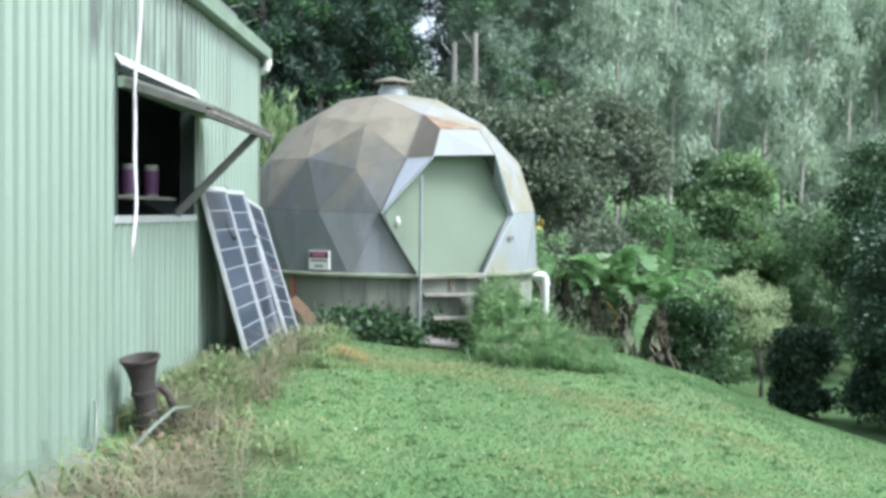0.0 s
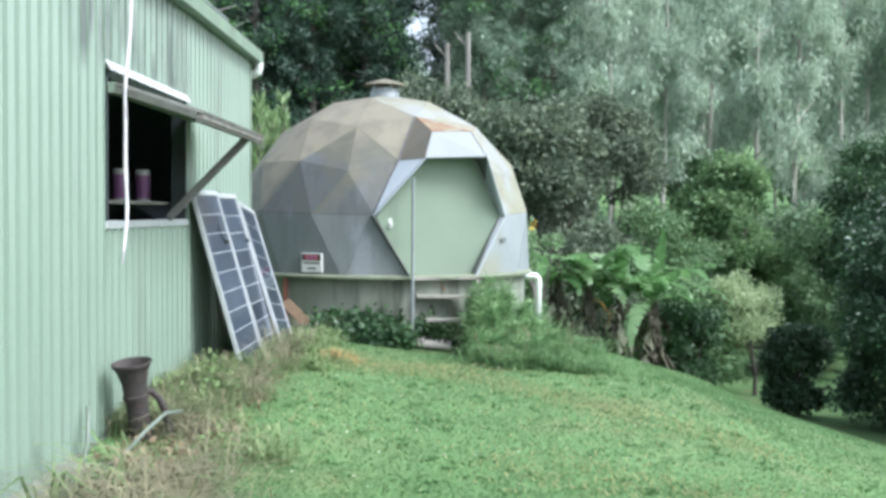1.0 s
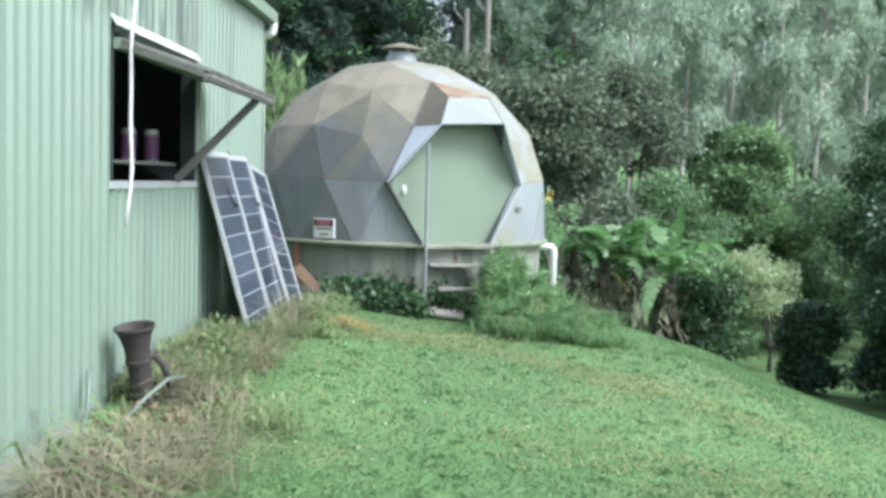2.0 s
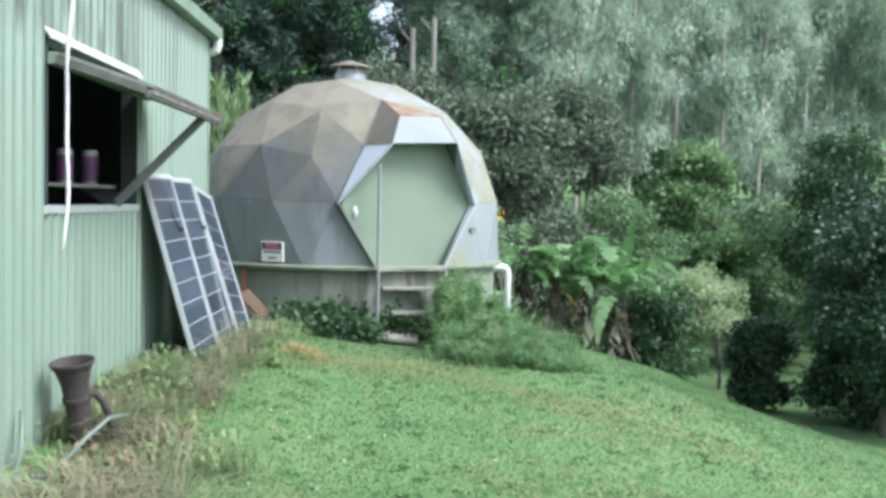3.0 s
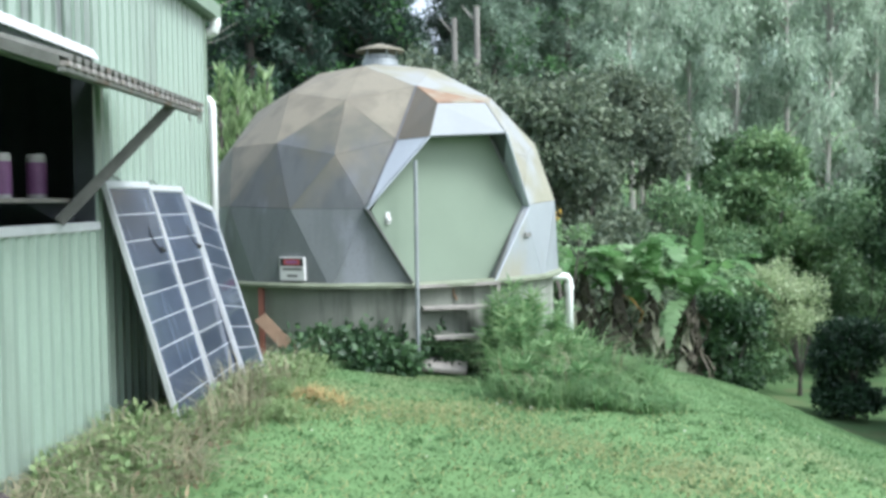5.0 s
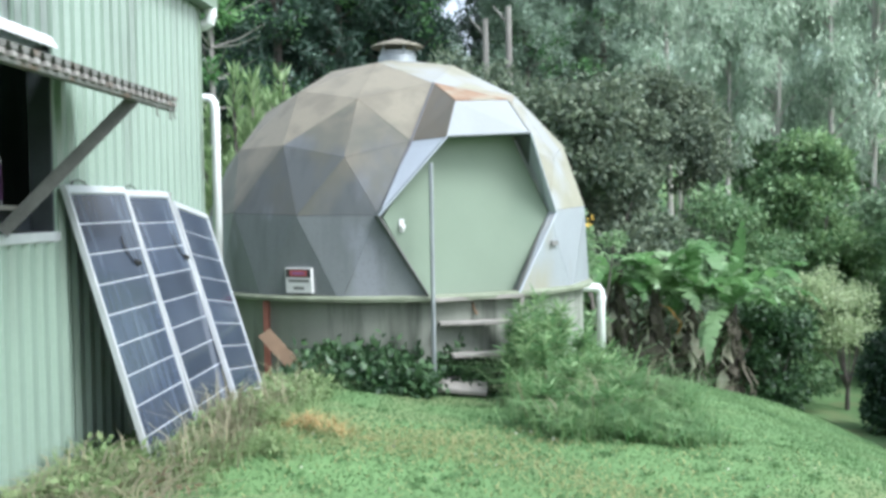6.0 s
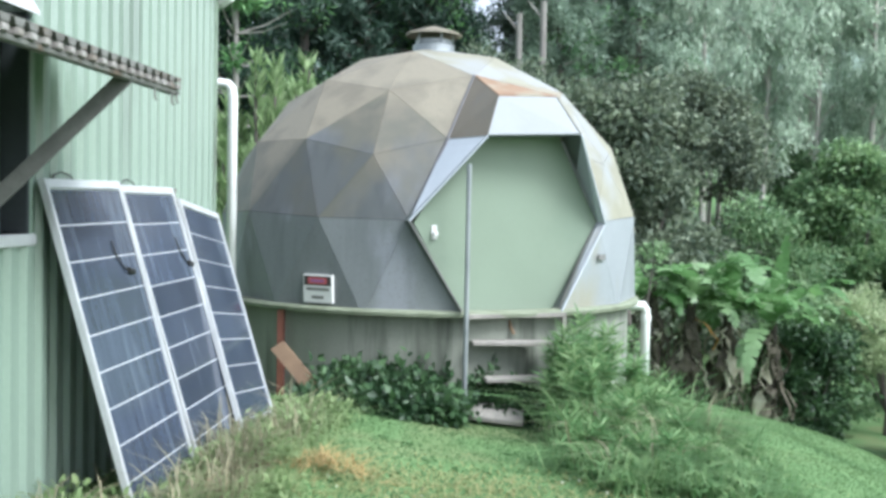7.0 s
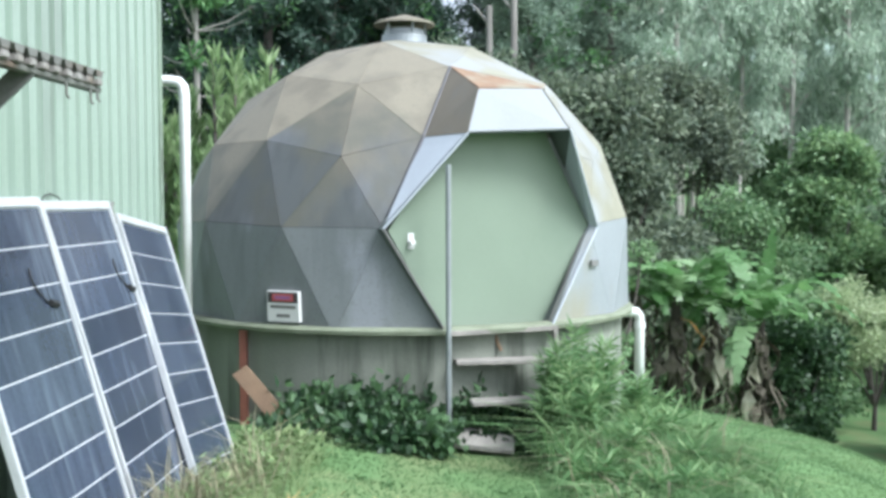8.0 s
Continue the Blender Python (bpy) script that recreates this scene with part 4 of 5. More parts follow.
part("tread", tread((-1.27, 15.63, -0.15), (-0.45, 15.80, -0.15), 0.15, 0.035), TIMBER, steps)
part("tread", tread((-1.15, 15.48, -0.43), (-0.47, 15.62, -0.42), 0.17, 0.035), TIMBER, steps)
part("tread", tread((-1.25, 15.50, -0.63), (-0.80, 15.48, -0.67), 0.27, 0.04, -0.35), TIMBER, steps, "loose tilted bottom tread")
part("stringer", tube([(-1.24, 15.80, 0.03), (-1.14, 15.45, -0.95)], 0.026, 6), TIMBER, steps)
part("stringer", tube([(-0.47, 15.92, 0.03), (-0.43, 15.62, -1.05)], 0.026, 6), TIMBER, steps)
part("brace", tube([(-1.26, 15.66, -0.20), (-0.72, 15.78, -0.185)], 0.012, 6), TIMBER, steps)
part("rusty_strap", tube([(-0.95, 15.75, 0.05), (-0.93, 15.72, -0.04), (-0.90, 15.70, -0.10)], 0.014, 6), PLANK, steps)

# overflow pipe, red stub, plank
ov = part("overflow_pipe", tube([(0.10, 17.80, -0.03), (0.40, 17.90, -0.03), (0.465, 17.92, -0.04), (0.495, 17.935, -0.085), (0.50, 17.935, -0.15), (0.503, 17.935, gz(0.5, 17.935) - 0.05)], 0.05, 14), PVC, smooth=True)
tagged(ov, "white plastic overflow pipe with an elbow from the tank", "pipe")
part("collar", tube([(0.50, 17.935, -0.14), (0.50, 17.935, -0.20)], 0.058, 14), PVC, ov)
stub = part("red_post", box((-2.98, 15.79, gz(-2.9, 15.8) - 0.1), (-2.92, 15.85, 0.045), 0.004), REDPIPE)
tagged(stub, "red-brown steel stub under the dome rim", "post")
pa, pb = Vector((-2.97, 15.52, -0.27)), Vector((-2.43, 15.02, -0.68))
bm = slab([pa, pb, pb + Vector((0.10, 0.02, 0.07)), pa + Vector((0.10, 0.02, 0.07))], (0.0, 0.028, 0.0))
tagged(part("plank", bm, PLANK), "brown timber plank leaning by the tank", "plank")


# ---- plants ----
rng = np.random.default_rng(7)


def leaves(centres, length, width, out=None, droop=0.3, spread=1.0):
    """Leaf quads (a kite of four corners) at the given places, turned at random or along out."""
    n = len(centres)
    d = rng.normal(size=(n, 3)) * spread
    if out is not None:
        d = d + out * 1.2
    d[:, 2] -= droop
    d /= np.linalg.norm(d, axis=1, keepdims=True) + 1e-9
    s = np.cross(d, rng.normal(size=(n, 3)))
    s /= np.linalg.norm(s, axis=1, keepdims=True) + 1e-9
    L = (length * rng.uniform(0.6, 1.3, n))[:, None]
    W = (width * rng.uniform(0.6, 1.3, n))[:, None]
    nrm = np.cross(d, s)
    v = np.stack([centres, centres + d * L * 0.45 + s * W / 2 + nrm * L * 0.08, centres + d * L, centres + d * L * 0.45 - s * W / 2 + nrm * L * 0.08], 1).reshape(-1, 3)
    f = np.arange(4 * n).reshape(n, 4)
    return v, f


def clumps(spec, count, shell=0.45):
    """Points in a set of ellipsoid clumps (x, y, z, rx, ry, rz), denser towards their skins, and the way outwards."""
    spec = np.asarray(spec, dtype=float)
    vol = (spec[:, 3] * spec[:, 4] * spec[:, 5]) ** (2 / 3)
    pick = rng.choice(len(spec), count, p=vol / vol.sum())
    u = rng.normal(size=(count, 3))
    u /= np.linalg.norm(u, axis=1, keepdims=True)
    r = rng.uniform(0, 1, count) ** shell
    r = r * (1 + 0.16 * np.sin(u[:, 0] * 9 + pick) * np.sin(u[:, 2] * 7 + pick * 2))
    return spec[pick, :3] + u * r[:, None] * spec[pick, 3:6], u


def blades(x, y, base, length, width, lean_by=0.5, bend=0.4):
    """Grass blades: each a bent strip of two quads."""
    n = len(x)
    a = rng.uniform(0, 2 * math.pi, n)
    L, W = length * rng.uniform(0.5, 1.3, n), width * rng.uniform(0.7, 1.3, n)
    lx, ly = np.cos(a), np.sin(a)
    k = lean_by * rng.uniform(0.2, 1.3, n)
    p0 = np.stack([x, y, base], 1)
    p1 = p0 + np.stack([lx * k * L * 0.5, ly * k * L * 0.5, L * 0.6], 1)
    p2 = p1 + np.stack([lx * (k + bend) * L * 0.5, ly * (k + bend) * L * 0.5, L * (0.4 - 0.35 * bend)], 1)
    s = np.stack([-ly, lx, np.zeros(n)], 1) * (W / 2)[:, None]
    v = np.stack([p0 - s, p0 + s, p1 + s * 0.8, p1 - s * 0.8, p2 + s * 0.2, p2 - s * 0.2], 1).reshape(-1, 3)
    i = np.arange(n)[:, None] * 6
    f = np.concatenate([i + np.array([[0, 1, 2, 3]]), i + np.array([[3, 2, 4, 5]])])
    return v, f


def limb_tree(trunk_pts, radii, limbs, sides=8):
    bm = tube(trunk_pts, radii, sides)
    for pts, r in limbs:
        add_tube(bm, pts, [r * (1 - 0.75 * i / (len(pts) - 1)) for i in range(len(pts))], 5)
    return bm


def bush(name, label, category, at, spec, n, ln, wd, leaf, trunk_h=0.3, bark=BARK_DARK, group="", droop=0.3, shell=0.45):
    """A shrub or small tree: a forked trunk and a crown of separate leaves; spec is relative to its base."""
    t = thing(name, (0, 0, 0), label, category, group)
    spec = np.asarray(spec, dtype=float)
    limbs = []
    top = Vector((0.03, 0.02, trunk_h))
    for s in spec[:9]:
        e = Vector(s[:3])
        m = (top + e) / 2 + Vector((0.05, -0.04, 0.08))
        limbs.append(([top * 0.8, m, e], 0.02 + 0.012 * trunk_h))
    part("trunk", limb_tree([(0, 0, -0.4), (0.01, 0, trunk_h * 0.5), tuple(top), tuple(top * 1.25)], [0.05 + 0.03 * trunk_h, 0.04 + 0.025 * trunk_h, 0.03 + 0.02 * trunk_h, 0.02], limbs), bark, t)
    c, u = clumps(spec, n, shell)
    v, f = leaves(c, ln, wd, u, droop)
    raw_mesh("crown", v, f, leaf, t)
    t.matrix_basis = Matrix.Translation(at)
    return t


def scatter_spec(k, rx, ry, z0, z1, r0, r1, taper=0.0):
    """Clumps strewn through a crown of half-widths rx, ry between z0 and z1."""
    out = []
    for i in range(k):
        z = rng.uniform(z0, z1)
        w = 1 - taper * (z - z0) / (z1 - z0)
        a, q = rng.uniform(0, 2 * math.pi), math.sqrt(rng.uniform(0, 1)) * w
        r = rng.uniform(r0, r1)
        out.append((rx * q * math.cos(a), ry * q * math.sin(a), z, r, r, r * rng.uniform(0.55, 0.85)))
    return out


# lawn grass, denser and finer close to the way
vs, fs, tot = [], [], 0
for n, x1, y0, y1, ln, wd in ((400000, 9.5, 7.0, 27.0, 0.021, 0.009), (190000, 3.2, 4.0, 9.5, 0.018, 0.006)):
    lx, ly = rng.uniform(-3.1, x1, n), rng.uniform(y0, y1, n)
    keep = ((lx - C.x) ** 2 + (ly - C.y) ** 2 > 2.15 ** 2) & (rng.uniform(0, 1, n) < smoothstep(y0, y0 + 2.0, ly) * (1 - smoothstep(y1 - 4 if y1 > 12 else y1 - 2, y1, ly)) * (1 - smoothstep(x1 - 2, x1, lx)))
    lx, ly = lx[keep], ly[keep]
    v, f = blades(lx, ly, height(lx, ly) - 0.004, ln, wd, 1.3, 0.6)
    vs.append(v)
    fs.append(f + tot)
    tot += len(v)
v, f = np.concatenate(vs), np.concatenate(fs)
tagged(raw_mesh("lawn_grass", v, f, BLADE), "short mown green lawn grass", "grass", kind="stuff")
n = 5200
q = np.concatenate([rng.normal((-2.55, 8.5), (0.22, 0.6), (1500, 2)), rng.normal((-1.9, 10.6), (0.5, 1.0), (n // 8, 2)), rng.normal((-1.9, 12.7), (0.45, 0.25), (n // 4, 2)), rng.normal((-0.9, 13.0), (0.9, 0.3), (n // 4, 2)), rng.normal((0.2, 11.0), (1.0, 1.0), (n // 4, 2))])
w = rng.uniform(0, 1, (2200, 1))
q = np.concatenate([q, np.array([-1.5, 13.2]) * (1 - w) + np.array([1.6, 10.1]) * w + rng.normal(0, 0.22, (2200, 2)), np.array([-0.4, 9.3]) * (1 - w[:1200]) + np.array([1.3, 8.2]) * w[:1200] + rng.normal(0, 0.30, (1200, 2))])
v, f = blades(q[:, 0], q[:, 1], height(q[:, 0], q[:, 1]) + 0.004, 0.026, 0.008, 1.8, 0.8)
tagged(raw_mesh("dry_clippings", v, f, CLIPPING), "dry straw clippings strewn on the lawn", "straw", kind="stuff")
# small broad-leaved weeds and pale seed heads in the turf
q = np.stack([rng.uniform(-2.2, 3.6, 420), rng.uniform(6.0, 14.0, 420)], 1)
c, u = clumps([(x, y, gz(x, y) + 0.012, 0.05, 0.05, 0.012) for x, y in q], 7500, 0.6)
v, f = leaves(c, 0.026, 0.020, u * np.array([1, 1, 0.1]), 0.0, 0.5)
tagged(raw_mesh("clover", v, f, CLOVER), "low clover patches in the lawn", "clover", kind="stuff")
q = np.stack([rng.uniform(-2.2, 3.4, 260), rng.uniform(5.5, 13.5, 260)], 1)
v, f = leaves(np.stack([q[:, 0], q[:, 1], height(q[:, 0], q[:, 1]) + 0.022], 1), 0.024, 0.018, None, 0.0, 0.6)
tagged(raw_mesh("seed_heads", v, f, SEED), "pale seed heads and leaf litter in the lawn", "seed heads", kind="stuff")
# weeds and straw along the wall: tufts of uneven height
def tufts(spots, per, length, width, spread, lean_by, bend):
    vs, fs, tot = [], [], 0
    for x0, y0 in spots:
        k = int(per * rng.uniform(0.4, 1.5))
        x, y = x0 + rng.normal(0, spread, k), y0 + rng.normal(0, spread, k)
        x = np.maximum(x, WX + 0.04)
        v, f = blades(x, y, height(x, y) - 0.01, length * rng.uniform(0.5, 1.5), width, lean_by, bend)
        vs.append(v)
        fs.append(f + tot)
        tot += len(v)
    return np.concatenate(vs), np.concatenate(fs)


spots = np.stack([WX + 0.08 + np.abs(rng.normal(0, 0.30, 105)), rng.uniform(6.6, 11.4, 105)], 1)
spots[:, 0] += 0.28 * (1 - smoothstep(8.4, 9.4, spots[:, 1]))
spots = spots[np.hypot(spots[:, 0] - POT[0] - 0.05, (spots[:, 1] - POT[1] + 0.45) * 0.8) > 0.46]
spots = spots[(spots[:, 1] > 8.7) | (spots[:, 0] > WX + 0.50)]
v, f = tufts(spots, 55, 0.20, 0.009, 0.10, 1.6, 1.1)
tagged(raw_mesh("dry_weeds", v, f, STRAW), "tangled dry weeds along the shed footing", "weeds", kind="stuff")
spots = np.concatenate([np.stack([WX + 0.1 + np.abs(rng.normal(0, 0.32, 80)), rng.uniform(8.6, 11.8, 80)], 1), np.stack([-2.45 + rng.normal(0, 0.16, 60), rng.uniform(11.3, 14.6, 60)], 1)])
spots = spots[np.hypot(spots[:, 0] - POT[0] - 0.05, (spots[:, 1] - POT[1] + 0.45) * 0.8) > 0.46]
v, f = tufts(spots, 60, 0.17, 0.009, 0.09, 1.1, 1.0)
tagged(raw_mesh("green_weeds", v, f, WEED), "pale green weeds along the shed wall and panels", "weeds", kind="stuff")
c, u = clumps([(x, y, gz(x, y) + 0.08, 0.16, 0.16, 0.12) for x, y in spots[::3]], 3800, 0.6)
v, f = leaves(c, 0.055, 0.03, u, 0.0)
tagged(raw_mesh("leafy_weeds", v, f, WEED), "low leafy weeds at the foot of the panels", "weeds", kind="stuff")
spots = np.stack([rng.uniform(-2.85, -2.35, 12), rng.uniform(7.3, 8.7, 12)], 1)
v, f = tufts(spots, 7, 0.27, 0.020, 0.08, 1.8, 1.2)
tagged(raw_mesh("strap_leaves", v, f, WEED), "long pale strap leaves drooping over the weeds by the pot", "weeds", kind="stuff")
q = np.concatenate([rng.normal((-2.62, 8.5), (0.20, 0.55), (420, 2)), rng.normal((-2.45, 10.4), (0.22, 0.7), (260, 2)), rng.normal((-2.2, 12.2), (0.16, 0.5), (120, 2))])
q = q[(q[:, 0] > WX + 0.22) & (q[:, 0] < -2.25)]
v, f = leaves(np.stack([q[:, 0], q[:, 1], height(q[:, 0], q[:, 1]) + rng.uniform(0.015, 0.09, len(q))], 1), 0.075, 0.030, None, 0.2, 1.0)
tagged(raw_mesh("leaf_litter", v, f, LITTER), "curled tan dead leaves among the weeds", "leaf litter", kind="stuff")
spots = np.stack([rng.uniform(-2.58, -2.28, 34), rng.uniform(11.2, 14.2, 34)], 1)
v, f = tufts(spots, 22, 0.30, 0.008, 0.05, 0.5, 0.7)
tagged(raw_mesh("seeding_grass", v, f, STRAW), "thin seeding grass stalks at the foot of the panels", "grass", kind="stuff")
# straw heap
q = rng.normal((-1.98, 12.9), (0.15, 0.09), (180, 2))
v, f = blades(q[:, 0], q[:, 1], height(q[:, 0], q[:, 1]) + 0.05 * np.exp(-((q[:, 0] + 1.95) / 0.2) ** 2), 0.09, 0.009, 1.8, 0.8)
tagged(raw_mesh("straw_heap", v, f, STRAW_ORANGE), "small heap of orange dry straw on the lawn", "straw", kind="stuff")
# tall grass by the steps: uneven tussocks, and leafy stalks that stand higher towards the tank
vs, fs, tot = [], [], 0
for k in range(120):
    cx, cy = np.clip(rng.normal(0.16, 0.34), -0.42, 0.95), rng.uniform(13.0, 15.1)
    m = int(rng.uniform(30, 110))
    sd = rng.uniform(0.04, 0.12)
    x, y = cx + rng.normal(0, sd, m), cy + rng.normal(0, sd, m)
    v, f = blades(x, y, height(x, y) - 0.02, (0.26 + 0.20 * max(cy - 13.55, -0.2) / 1.5) * rng.uniform(0.5, 1.4) * (1 - 0.5 * max(cx, 0)), rng.uniform(0.008, 0.015), rng.uniform(0.4, 1.2), rng.uniform(0.6, 1.3))
    vs.append(v)
    fs.append(f + tot)
    tot += len(v)
tagged(raw_mesh("tall_grass", np.concatenate(vs), np.concatenate(fs), TUFT), "tall arching green grass overgrowing the steps", "grass", kind="stuff")
spots = np.stack([rng.uniform(-0.45, 0.5, 26), rng.uniform(13.3, 15.0, 26)], 1)
v, f = tufts(spots, 9, 0.36, 0.010, 0.05, 0.9, 0.9)
tagged(raw_mesh("dry_stalks", v, f, STRAW), "dry straw stalks among the tall grass", "grass", kind="stuff")
stalks = bmesh.new()
cs, us = [], []
for k in range(92):
    x, y = rng.uniform(-0.45, 0.45), rng.uniform(13.6, 15.2)
    if k > 58:
        x, y = rng.uniform(-0.50, -0.16), rng.uniform(15.15, 15.6)
    tall = (0.28 + 0.34 * max(y - 13.9, 0) / 1.4) * rng.uniform(0.6, 1.2) * (1 - 0.9 * max(x, 0)) * (1.2 if -0.40 < x < -0.05 else 1.0)
    b = Vector((x, y, gz(x, y) - 0.02))
    e = b + Vector((rng.normal(0, 0.14), rng.normal(-0.06, 0.12), tall))
    mid = b.lerp(e, 0.55) + Vector((rng.normal(0, 0.03), 0, 0.03))
    add_tube(stalks, [b, mid, e], [0.006, 0.005, 0.002], 4)
    m = int(130 * tall / 0.6)
    q = rng.uniform(0.15, 1.0, m) ** 0.8
    b_, m_, e_ = np.array(b), np.array(mid), np.array(e)
    cs.append(np.where(q[:, None] < 0.55, b_ + (m_ - b_) * (q / 0.55)[:, None], m_ + (e_ - m_) * ((q - 0.55) / 0.45)[:, None]))
    aa = rng.uniform(0, 2 * math.pi, m)
    us.append(np.stack([np.cos(aa), np.sin(aa), np.full(m, 0.5)], 1))
v, f = leaves(np.concatenate(cs), 0.15, 0.015, np.concatenate(us), 0.1, 0.6)
fw = raw_mesh("feathery_weeds", v, f, TUFT)
tagged(fw, "feathery green weeds in the long grass by the steps", "weeds", kind="stuff")
part("stalks", stalks, WEED, fw)
# creeper at the foot of the tank
sp = []
for k in range(120):
    x = rng.uniform(-2.52, -0.42)
    back = rng.uniform(0, 1)
    front = 14.95 if x < -1.36 else 15.50
    y = front + (15.56 - front) * back
    h = rng.uniform(0.02, 0.08 + 0.30 * back * min(1.0, (x + 2.75) / 0.55))
    r = rng.uniform(0.07, 0.17)
    sp.append((x, y, gz(x, y) + h, r * 1.4, r, r * 0.8))
c, u = clumps(sp, 8200, 1.0)
c = c + rng.normal(0, 0.05, c.shape)
v, f = leaves(c, 0.095, 0.050, u, 0.1)
tagged(raw_mesh("creeper", v, f, VINE), "dark green creeper growing against the concrete tank", "creeper", kind="stuff")


# bananas
def banana(at, tall, count, seed, spread=1.0, spear=False):
    r = np.random.default_rng(seed)
    t = thing("banana_plant", (0, 0, 0), "banana plant with tattered green leaves and a skirt of dead leaves", "banana plant", "banana plants")
    part("stem", tube([(0, 0, -0.5), (0.03, 0.02, tall * 0.5), (0.05, 0, tall)], [0.15, 0.12, 0.08], 10), DEADLEAF, t, "brown sheathed stem")
    for k in range(count):
        a = 2 * math.pi * (k / count) + r.uniform(-0.3, 0.3) if k or not spear else -1.3
        up = r.uniform(0.15, 1.15) if k or not spear else 1.45
        L = r.uniform(1.2, 1.9) * spread
        W = r.uniform(0.32, 0.48)
        o = Vector((math.cos(a), math.sin(a), 0))
        s = Vector((-o.y, o.x, 0))
        bm = bmesh.new()
        p, ang = Vector((0.05, 0, tall * r.uniform(0.86, 1.0))), up
        rib = []
        N = 17
        for i in range(N):
            q = i / (N - 1)
            rib.append((p.copy(), W * 0.5 * math.sin(math.pi * min(max(0.10 + 0.90 * q, 0.0), 0.97)) ** 0.6 if q > 0.14 else 0.018))
            p = p + (o * math.cos(ang) + Vector((0, 0, math.sin(ang)))) * L / (N - 1)
            ang -= (0.03 + 0.13 * q) * (1.3 - 0.35 * up) if k or not spear else 0.015
        mids = [bm.verts.new(c) for c, w in rib]
        for side in (-1, 1):
            for i in range(N - 1):
                (c0, w0), (c1, w1) = rib[i], rib[i + 1]
                cut = r.uniform(0.0, 0.35) if r.uniform() < 0.6 else 0.0
                sag = r.uniform(-0.25, 0.25) - (0.7 if r.uniform() < 0.22 else 0.0)
                reach = r.uniform(0.82, 1.06)
                along = (c1 - c0) * 0.5
                h0 = bm.verts.new(c0 + s * side * w0 * reach + Vector((0, 0, sag * w0)) + along * (1 + cut))
                h1 = bm.verts.new(c1 + s * side * w1 * reach + Vector((0, 0, sag * w1)) + along * (1 - cut * 0.5))
                bm.faces.new((mids[i], mids[i + 1], h1, h0))
        part("leaf", bm, BANANA_PALE if r.uniform() < 0.45 else BANANA, t)
    for k in range(46):
        a = r.uniform(0, 2 * math.pi)
        o = Vector((math.cos(a), math.sin(a), 0))
        s = Vector((-o.y, o.x, 0)).lerp(o, r.uniform(-0.5, 0.5))
        z0, L, spread_out = tall * r.uniform(0.3, 0.92), r.uniform(0.3, 1.0), r.uniform(0.02, 0.42)
        bm = bmesh.new()
        rows = []
        for i in range(7):
            q = i / 6
            w = r.choice((0.05, 0.085)) * math.sin(math.pi * (0.12 + 0.83 * q)) * r.uniform(0.3, 1.7)
            c = o * (0.10 + spread_out * math.sin(q * 2.2)) + Vector((r.uniform(-0.05, 0.05), r.uniform(-0.05, 0.05), z0 - L * q ** 1.2))
            rows.append([bm.verts.new(c - s * w), bm.verts.new(c + o * 0.035), bm.verts.new(c + s * w * r.uniform(0.5, 1.2))])
        for x, yy in zip(rows, rows[1:]):
            bm.faces.new((x[0], x[1], yy[1], yy[0]))
            bm.faces.new((x[1], x[2], yy[2], yy[1]))
        pick = r.uniform()
        part("dead_leaf", bm, DEADLEAF_PALE if pick < 0.24 else (DEADLEAF_ORANGE if pick < 0.26 else DEADLEAF), t)
    t.matrix_basis = Matrix.Translation(at)
    return t


banana((4.0, 26.8, gz(4.0, 26.8)), 2.35, 18, 3, 1.4, True)
banana((3.2, 27.0, gz(3.2, 27.0)), 2.4, 16, 5, 1.2)
banana((2.45, 26.8, gz(2.45, 26.8)), 2.45, 15, 8, 1.15)
banana((1.75, 27.1, gz(1.75, 27.1)), 2.6, 14, 11, 1.0)

# shrubs and small trees past the lawn
bush("dark_shrub", "dense dark green rounded shrub on the lower lawn", "shrub", (7.87, 27.9, gz(7.87, 27.9)), scatter_spec(40, 0.68, 0.6, 0.35, 2.1, 0.24, 0.46, 0.3), 11000, 0.13, 0.07, SHADOW, 0.4, shell=0.5)
bush("pale_sapling", "slim small tree with pale yellow-green leaves", "tree", (7.7, 30.9, gz(7.7, 30.9)), scatter_spec(18, 1.0, 0.9, 1.4, 3.2, 0.3, 0.55), 5200, 0.12, 0.06, PALE, 0.6, BARK_DARK)
bush("bright_tree", "bright green leafy tree behind the banana plants", "tree", (8.2, 36.0, gz(8.2, 36.0)), scatter_spec(80, 3.1, 2.0, 0.8, 7.1, 0.35, 0.75, 0.80), 26000, 0.20, 0.09, BRIGHT, 1.6, droop=0.1, shell=0.6)
bush("olive_tree", "dull olive-brown broad-leaved tree behind the dome", "tree", (1.7, 31.0, gz(1.7, 31.0)), scatter_spec(60, 2.5, 1.8, 1.2, 7.2, 0.5, 1.0, 0.45), 30000, 0.19, 0.09, MAROON, 2.0, shell=0.6)
bush("olive_tree", "dull olive-brown broad-leaved tree behind the dome", "tree", (4.4, 36.8, gz(4.4, 36.8)), scatter_spec(54, 2.5, 1.8, 3.0, 8.6, 0.5, 0.95, 0.6), 24000, 0.19, 0.09, MAROON, 2.0, shell=0.6)
bush("olive_tree", "dull olive-brown broad-leaved tree behind the dome", "tree", (-1.5, 33.0, gz(-1.5, 33.0)), scatter_spec(40, 2.1, 1.6, 1.2, 7.0, 0.5, 0.9, 0.4), 16000, 0.19, 0.09, MAROON, 2.0, shell=0.6)
